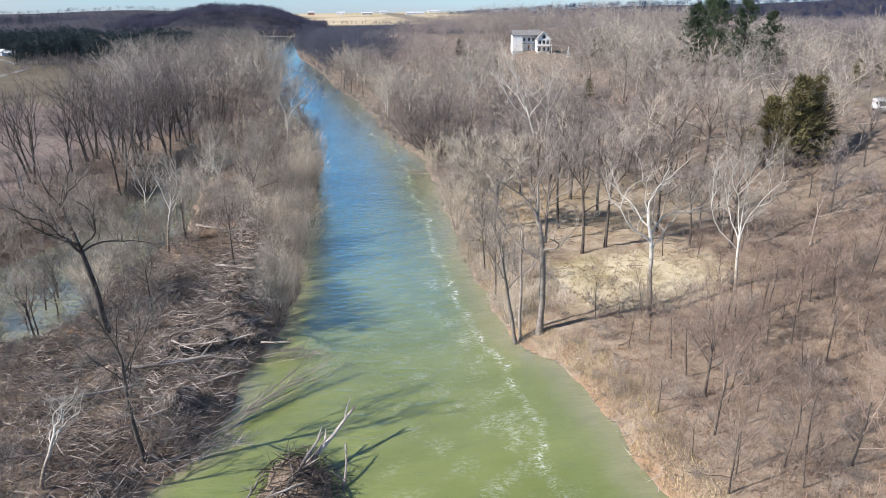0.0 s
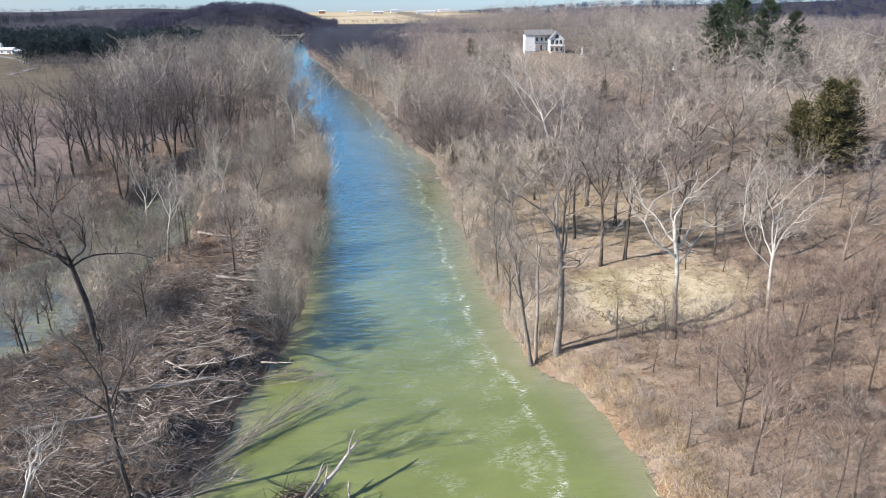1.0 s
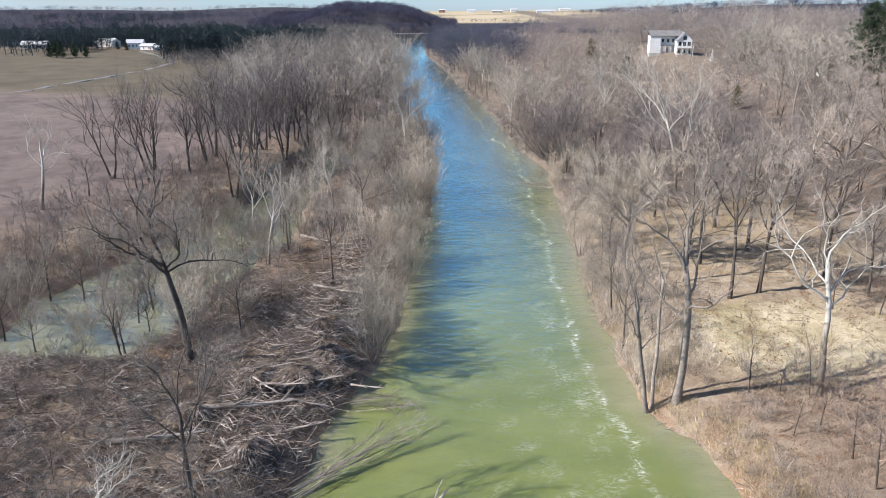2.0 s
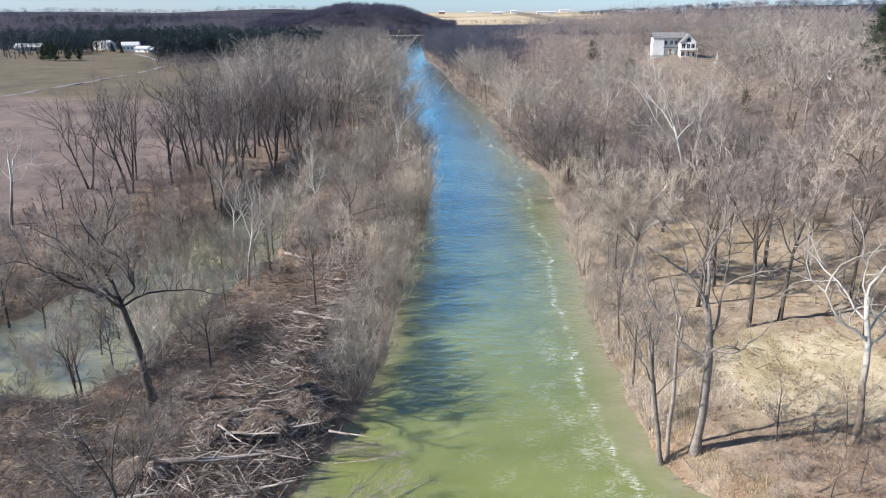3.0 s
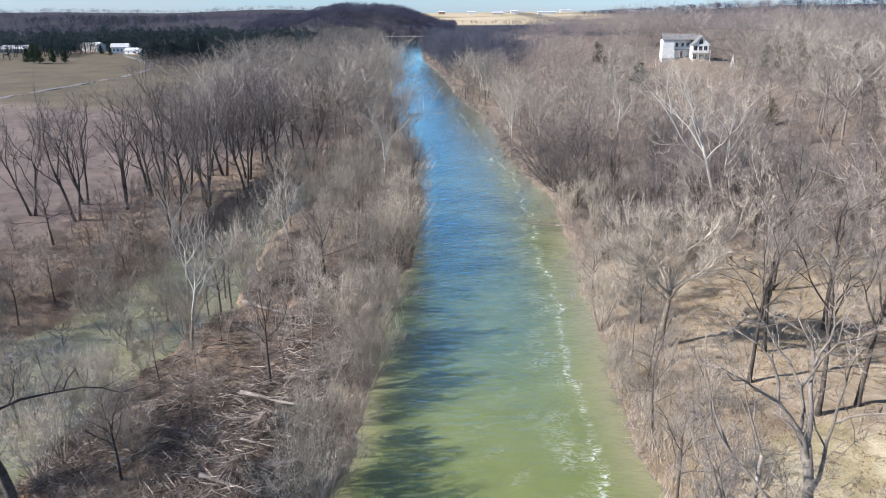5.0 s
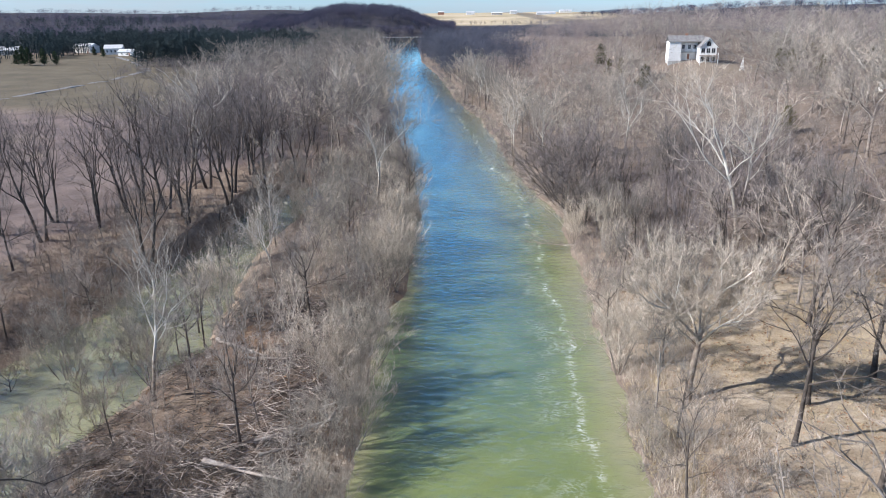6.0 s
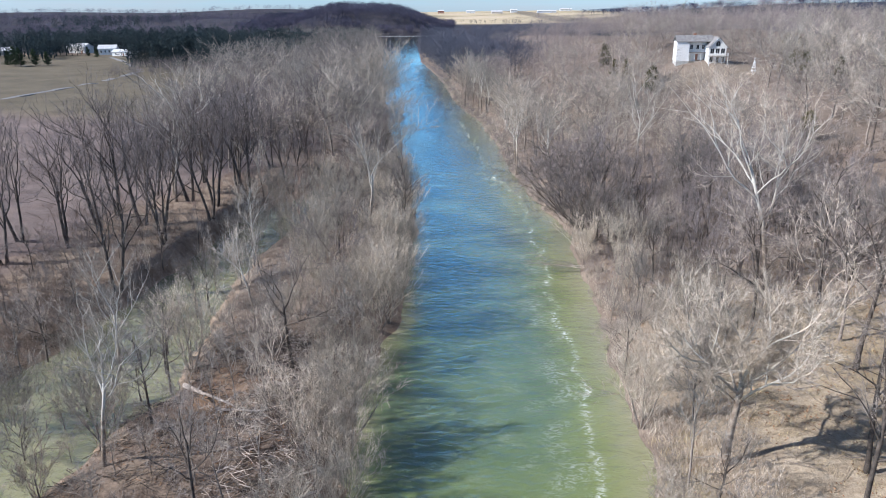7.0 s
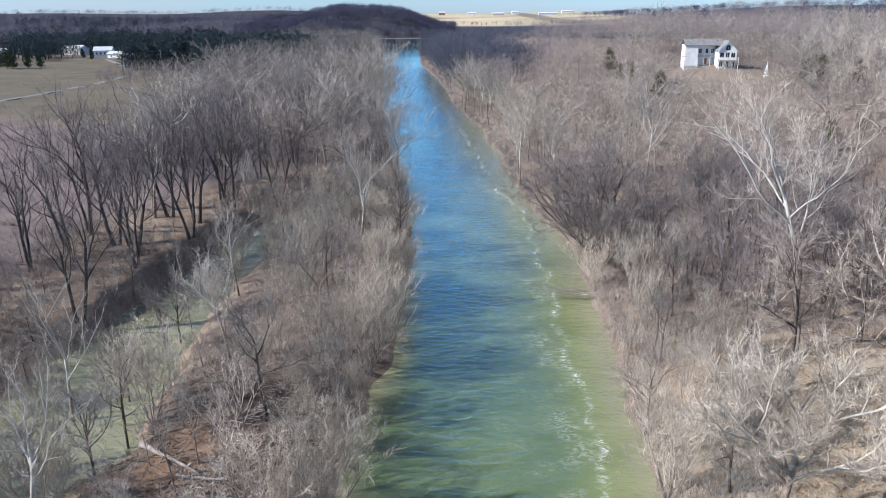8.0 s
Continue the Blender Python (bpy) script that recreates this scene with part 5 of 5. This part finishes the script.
# ---- buildings, vehicle, lane and bridge ----
def box(bm, x0, y0, z0, x1, y1, z1):
    v = [bm.verts.new((x, y, z)) for z in (z0, z1) for y in (y0, y1) for x in (x0, x1)]
    for f in ((0, 2, 3, 1), (4, 5, 7, 6), (0, 1, 5, 4), (2, 6, 7, 3), (0, 4, 6, 2), (1, 3, 7, 5)):
        bm.faces.new([v[i] for i in f])
    return bm


def prism(bm, outline, axis, a, b):
    """An outline of (u, z) carried from a to b along x or y."""
    ends = []
    for t in (a, b):
        ends.append([bm.verts.new((t, u, z) if axis == "x" else (u, t, z)) for u, z in outline])
    n = len(outline)
    bm.faces.new(ends[0])
    bm.faces.new(ends[1][::-1])
    for i in range(n):
        bm.faces.new((ends[0][i], ends[1][i], ends[1][(i + 1) % n], ends[0][(i + 1) % n]))
    bmesh.ops.recalc_face_normals(bm, faces=bm.faces[:])
    return bm


def roof_outline(u0, u1, z0, z1, over=0.5, thick=0.25):
    mid, slope = (u0 + u1) / 2, (z1 - z0) / ((u1 - u0) / 2)
    e = z0 - over * slope
    return [(u0 - over, e), (mid, z1), (u1 + over, e), (u1 + over, e + thick), (mid, z1 + thick), (u0 - over, e + thick)]


def window(parent, x, y, z, w, h, bars=1, arch=False):
    """A window in a wall that faces -y: frame, then pane and glazing bars under it."""
    bm = bmesh.new()
    for bx in ((-w / 2 - 0.09, -w / 2), (w / 2, w / 2 + 0.09)):
        box(bm, x + bx[0], y - 0.07, z - 0.09, x + bx[1], y + 0.02, z + h + 0.09)
    box(bm, x - w / 2, y - 0.07, z - 0.09, x + w / 2, y + 0.02, z)
    box(bm, x - w / 2, y - 0.07, z + h, x + w / 2, y + 0.02, z + h + 0.09)
    fr = part("window", bm, TRIM, parent)
    bm = bmesh.new()
    if arch:
        prism(bm, [(x - w / 2, z), (x + w / 2, z)] + [(x + math.cos(a) * w / 2, z + h * 0.35 + math.sin(a) * h * 0.65) for a in (0, 0.5, 1.05, 1.57, 2.1, 2.64, 3.14)], "y", y - 0.03, y - 0.004)
    else:
        box(bm, x - w / 2, y - 0.03, z, x + w / 2, y - 0.004, z + h)
    part("pane", bm, GLASS, fr)
    for k in range(bars):
        bm = bmesh.new()
        bx = x - w / 2 + w * (k + 1) / (bars + 1)
        box(bm, bx - 0.035, y - 0.06, z, bx + 0.035, y - 0.031, z + h)
        part("glazing_bar", bm, TRIM, fr)
    return fr


TRIM = two_tone("white_trim", (0.78, 0.78, 0.76), (0.86, 0.86, 0.85), 0.8, 0.5, bump_d=0)
DECK = two_tone("weathered_deck", (0.30, 0.26, 0.22), (0.44, 0.39, 0.34), 0.8, 0.8)

house = new("house")
house.matrix_basis = pose(94.6, 318, float(land(100, 312)), 0, 0, -6) @ Matrix.Diagonal((0.72, 0.75, 0.9, 1))
part("wall", box(bmesh.new(), -9.5, 0, 0.4, -3.6, 8, 8.0), SIDING, house, "plain white sided end of the house")
part("wall", box(bmesh.new(), -3.6, 2.4, 0.4, 5, 8, 8.0), SIDING, house, "white sided wall behind the porch")
part("wall", prism(bmesh.new(), [(4.6, -1.0), (12.8, -1.0), (12.8, 6.2), (8.7, 9.5), (4.6, 6.2)], "y", -5, 4.5), SIDING, house, "white gabled front wing")
part("roof", prism(bmesh.new(), roof_outline(0, 8, 8.0, 10.0), "x", -10, 8), ROOF, house, "grey shingled main roof")
part("roof", prism(bmesh.new(), roof_outline(4.6, 12.8, 6.2, 9.55), "y", -5.6, 5), ROOF, house, "steep grey roof of the front wing")
for gx0, gx1 in ((4.1, 8.7), (8.7, 13.3)):
    bm = bmesh.new()
    up_left = gx0 < 5
    z0, z1 = (5.8, 9.55) if up_left else (9.55, 5.8)
    prism(bm, [(gx0, z0 - 0.22), (gx1, z1 - 0.22), (gx1, z1), (gx0, z0)], "y", -5.72, -5.6)
    part("fascia", bm, TRIM, house)
window(house, 8.7, -5, 6.4, 2.0, 1.9, 1, True)
for wx0 in (6.2, 8.7, 11.2):
    window(house, wx0, -5, 3.6, 1.7, 1.9, 1)
for wx0 in (6.0, 8.7, 11.4):
    window(house, wx0, -5, 0.4, 1.6, 1.9, 1)
for wx0 in (-2.0, 1.0, 3.6):
    window(house, wx0, 2.4, 5.0, 1.2, 1.6, 1)
bm = bmesh.new()
box(bm, 0.2, 2.3, 0.9, 1.3, 2.39, 3.1)
part("door", bm, RED_BRICK, house, "dark red front door")
part("deck", box(bmesh.new(), 4.2, -8.2, 2.7, 13.2, -5.0, 2.95), DECK, house, "raised wooden deck")
for px in (4.4, 7.3, 10.2, 13.0):
    part("deck_post", box(bmesh.new(), px - 0.1, -8.1, -2.0, px + 0.1, -7.9, 3.95), TRIM, house)
part("railing", box(bmesh.new(), 4.2, -8.15, 3.85, 13.2, -8.05, 3.95), TRIM, house)
for k in range(24):
    part("baluster", box(bmesh.new(), 4.5 + k * 0.37, -8.13, 2.95, 4.56 + k * 0.37, -8.07, 3.85), TRIM, house)
part("porch_roof", box(bmesh.new(), -3.6, -0.4, 3.7, 4.6, 2.4, 3.9), ROOF, house)
for px in (-3.4, -0.6, 2.2, 4.4):
    part("porch_post", box(bmesh.new(), px - 0.09, -0.3, 0.4, px + 0.09, -0.12, 3.7), TRIM, house)
part("porch_floor", box(bmesh.new(), -3.6, -0.4, 0.0, 4.6, 2.4, 0.4), DECK, house)
part("chimney", box(bmesh.new(), -1.0, 4.2, 8.5, 0.2, 5.2, 11.0), RED_BRICK, house, "brick chimney on the ridge")
part("foundation", box(bmesh.new(), -9.4, 0.1, -2.5, 5, 7.9, 0.4), CONCRETE, house)
part("foundation", box(bmesh.new(), 4.7, -4.9, -3.5, 12.7, 4.4, -1.0), CONCRETE, house)
tagged(house, "white sided two-storey house with a gabled wing and grey roof", "house")


def building(name, label, x, y, w, d, h, rise, walls, roof, windows=3, turn=0.0):
    root = new(name)
    root.matrix_basis = pose(x, y, float(land(x, y)) - 0.2, 0, 0, turn)
    part("wall", prism(bmesh.new(), [(0, 0), (d, 0), (d, h), (d / 2, h + rise), (0, h)], "x", -w / 2, w / 2), walls, root)
    part("roof", prism(bmesh.new(), roof_outline(0, d, h + 0.02, h + rise + 0.05), "x", -w / 2 - 0.5, w / 2 + 0.5), roof, root)
    for k in range(windows):
        window(root, -w / 2 + w * (k + 0.7) / (windows + 0.4), 0, h * 0.4, 1.1, h * 0.32)
    part("door", box(bmesh.new(), w / 2 - w * 0.12 - 1.2, -0.06, 0.1, w / 2 - w * 0.12, -0.004, min(2.4, h * 0.8)), RED_BRICK, root)
    return tagged(root, label, "building")


building("farmhouse", "white farmhouse among dark trees by the fields", -255, 625, 13, 8, 5, 2.4, SIDING, METAL_ROOF, 4, 10)
building("shed", "long pale shed with a metal roof", -238, 606, 12, 7, 3.4, 1.6, SIDING, METAL_ROOF, 2, -15)
building("shed", "small pale farm shed", -221, 590, 7, 6, 3, 1.2, GRAVEL, METAL_ROOF, 1, 20)
building("barn", "low tan barn beside the pasture", -338, 622, 20, 10, 4, 2.4, GRAVEL, METAL_ROOF, 3, 5)
building("barn", "pale barn beyond the field", -292, 650, 18, 10, 5, 2.5, SIDING, METAL_ROOF, 2, -20)
building("garden_shed", "small white garden shed among the hillside trees", 113, 225, 2.0, 1.8, 2.4, 0.8, SIDING, ROOF, 1, 15)
for x, y, w, h, wall in ((90, 2450, 26, 7, SIDING), (170, 2380, 34, 6, GRAVEL), (235, 2520, 22, 8, SIDING), (330, 2420, 60, 6, METAL_ROOF), (420, 2600, 40, 7, SIDING), (-5, 2500, 20, 8, RED_BRICK), (480, 1900, 70, 6, METAL_ROOF)):
    building("distant_barn", "distant pale farm building on the open plain", x, y, w, 14, h, 3, wall, METAL_ROOF, 3)

trellis = new("garden_trellis")
trellis.matrix_basis = pose(102.5, 287, float(land(102.5, 287)))
for k in range(4):
    a = radians(45 + 90 * k)
    V, F = [], []
    tube(V, F, [Vector((math.cos(a) * 0.75, math.sin(a) * 0.75, -0.2)), Vector((0, 0, 4.4))], [0.07, 0.05], 4)
    part("post", (V, F), TRIM, trellis)
for k in range(5):
    r = 0.75 * (1 - (0.5 + k * 0.8) / 4.5)
    bm = box(bmesh.new(), -r, -r, 0.5 + k * 0.8, r, r, 0.6 + k * 0.8)
    part("shelf", bm, TRIM, trellis)
tagged(trellis, "white pointed wooden garden trellis on the lawn", "trellis")


def van(x, y, turn):
    root = new("van")
    root.matrix_basis = pose(x, y, float(land(x, y)) + 0.02, 0, 0, turn)
    bm = prism(bmesh.new(), [(-2.6, 0.45), (2.5, 0.45), (2.6, 0.95), (1.9, 1.15), (1.3, 2.1), (0.8, 2.25), (-2.45, 2.3), (-2.6, 2.1)], "y", -0.98, 0.98)
    bmesh.ops.bevel(bm, geom=bm.edges[:], offset=0.07, segments=2, affect="EDGES")
    body = part("body", bm, CAR_WHITE, root)
    part("windscreen", prism(bmesh.new(), [(1.86, 1.22), (1.4, 2.02), (1.44, 2.04), (1.9, 1.24)], "y", -0.85, 0.85), GLASS, root)
    for sy in (-1.0, 0.985):
        part("side_window", prism(bmesh.new(), [(0.2, 1.35), (1.45, 1.35), (1.1, 1.98), (0.2, 1.98)], "y", sy, sy + 0.015), GLASS, root)
    for wx0 in (-1.7, 1.65):
        for sy in (-0.9, 0.9):
            V, F = [], []
            tube(V, F, [Vector((wx0, sy - 0.12, 0.36)), Vector((wx0, sy + 0.12, 0.36))], [0.36, 0.36], 16)
            F.append(tuple(range(15, -1, -1)))
            tyre = part("wheel", (V, F), RUBBER, root)
            V, F = [], []
            tube(V, F, [Vector((wx0, sy - 0.13, 0.36)), Vector((wx0, sy + 0.13, 0.36))], [0.2, 0.2], 12)
            F.append(tuple(range(11, -1, -1)))
            part("rim", (V, F), METAL_ROOF, tyre)
    for sy in (-0.75, 0.75):
        part("headlight", box(bmesh.new(), 2.53, sy - 0.16, 0.72, 2.62, sy + 0.16, 0.9), GLASS, root)
    part("bumper", box(bmesh.new(), 2.5, -0.95, 0.4, 2.68, 0.95, 0.6), ROOF, root)
    return tagged(root, "white parked van on the grass above the bank", "van")


van(107.5, 122.5, -115)

# the farm lane
LANE = [(-185, 150), (-176, 250), (-168, 340), (-160, 408), (-166, 470), (-208, 545), (-240, 596)]
lane_pts = []
for (x0, y0), (x1, y1) in zip(LANE, LANE[1:]):
    lane_pts += [(x0 + (x1 - x0) * i / 14, y0 + (y1 - y0) * i / 14) for i in range(14)]
LV, LF = [], []
for i, (x, y) in enumerate(lane_pts):
    z = float(land(x, y))
    LV += [(x - 2.0, y, z - 0.3), (x - 1.5, y, z + 0.1), (x + 1.5, y, z + 0.1), (x + 2.0, y, z - 0.3)]
    if i:
        for k in range(3):
            LF.append((4 * i - 4 + k, 4 * i - 3 + k, 4 * i + 1 + k, 4 * i + k))
lane_me = bpy.data.meshes.new("road")
lane_me.from_pydata(LV, [], LF)
lane_me.materials.append(ROOF)
tagged(new("road", lane_me), "pale gravel farm lane between the fields", "road", kind="structure")

# the bridge far up the river
bridge = new("bridge")
bridge.matrix_basis = pose(-46, 935, 0)
part("deck", box(bmesh.new(), -50, -3, 2.6, 50, 3, 3.2), ASPHALT, bridge)
for px in (-28, -9, 10, 28):
    part("pier", box(bmesh.new(), px - 0.8, -2.5, -3, px + 0.8, 2.5, 2.6), ASPHALT, bridge)
part("railing", box(bmesh.new(), -50, -3.05, 4.0, 50, -2.9, 4.15), CONCRETE, bridge)
for k in range(26):
    part("rail_post", box(bmesh.new(), -50 + k * 4, -3.05, 3.2, -48.8 + k * 4, -2.9, 4.0), TRIM, bridge)
tagged(bridge, "low dark bridge with white railing posts over the river", "bridge")

# evergreens about the farm and the house
for x, y, h in ((-262, 512, 12), (-256, 508, 11), (-249, 512, 12), (-268, 516, 12), (-243, 515, 10), (-262, 608, 9), (-246, 588, 8), (-320, 640, 12)):
    SPRUCES.plant(x, y, h, label="dark evergreen beside the farm")
for x, y, h in ((75.1, 373.1, 8), (70.8, 338.6, 7), (73.2, 330.9, 6), (77.9, 309.0, 5), (139.3, 335.7, 8), (130.2, 311.8, 7), (109.2, 268.6, 7), (113.8, 257.5, 7), (74.4, 374.4, 8), (131.9, 329.9, 9), (136.0, 273.2, 8)):
    CEDARS.plant(x, y, h, label="dark cedar near the white house")

for kind in (OAK, BANKTREE, TWIN, SYCAMORE, BONE, ROUND, VASE, GROVE, REDGROVE, HILLTREE, HILLPALE, SHADY, POLE, FLUFF, DARK, LEANER, SAPLING, SHRUB, CEDARS, SPRUCES, PINES):
    kind.tidy()
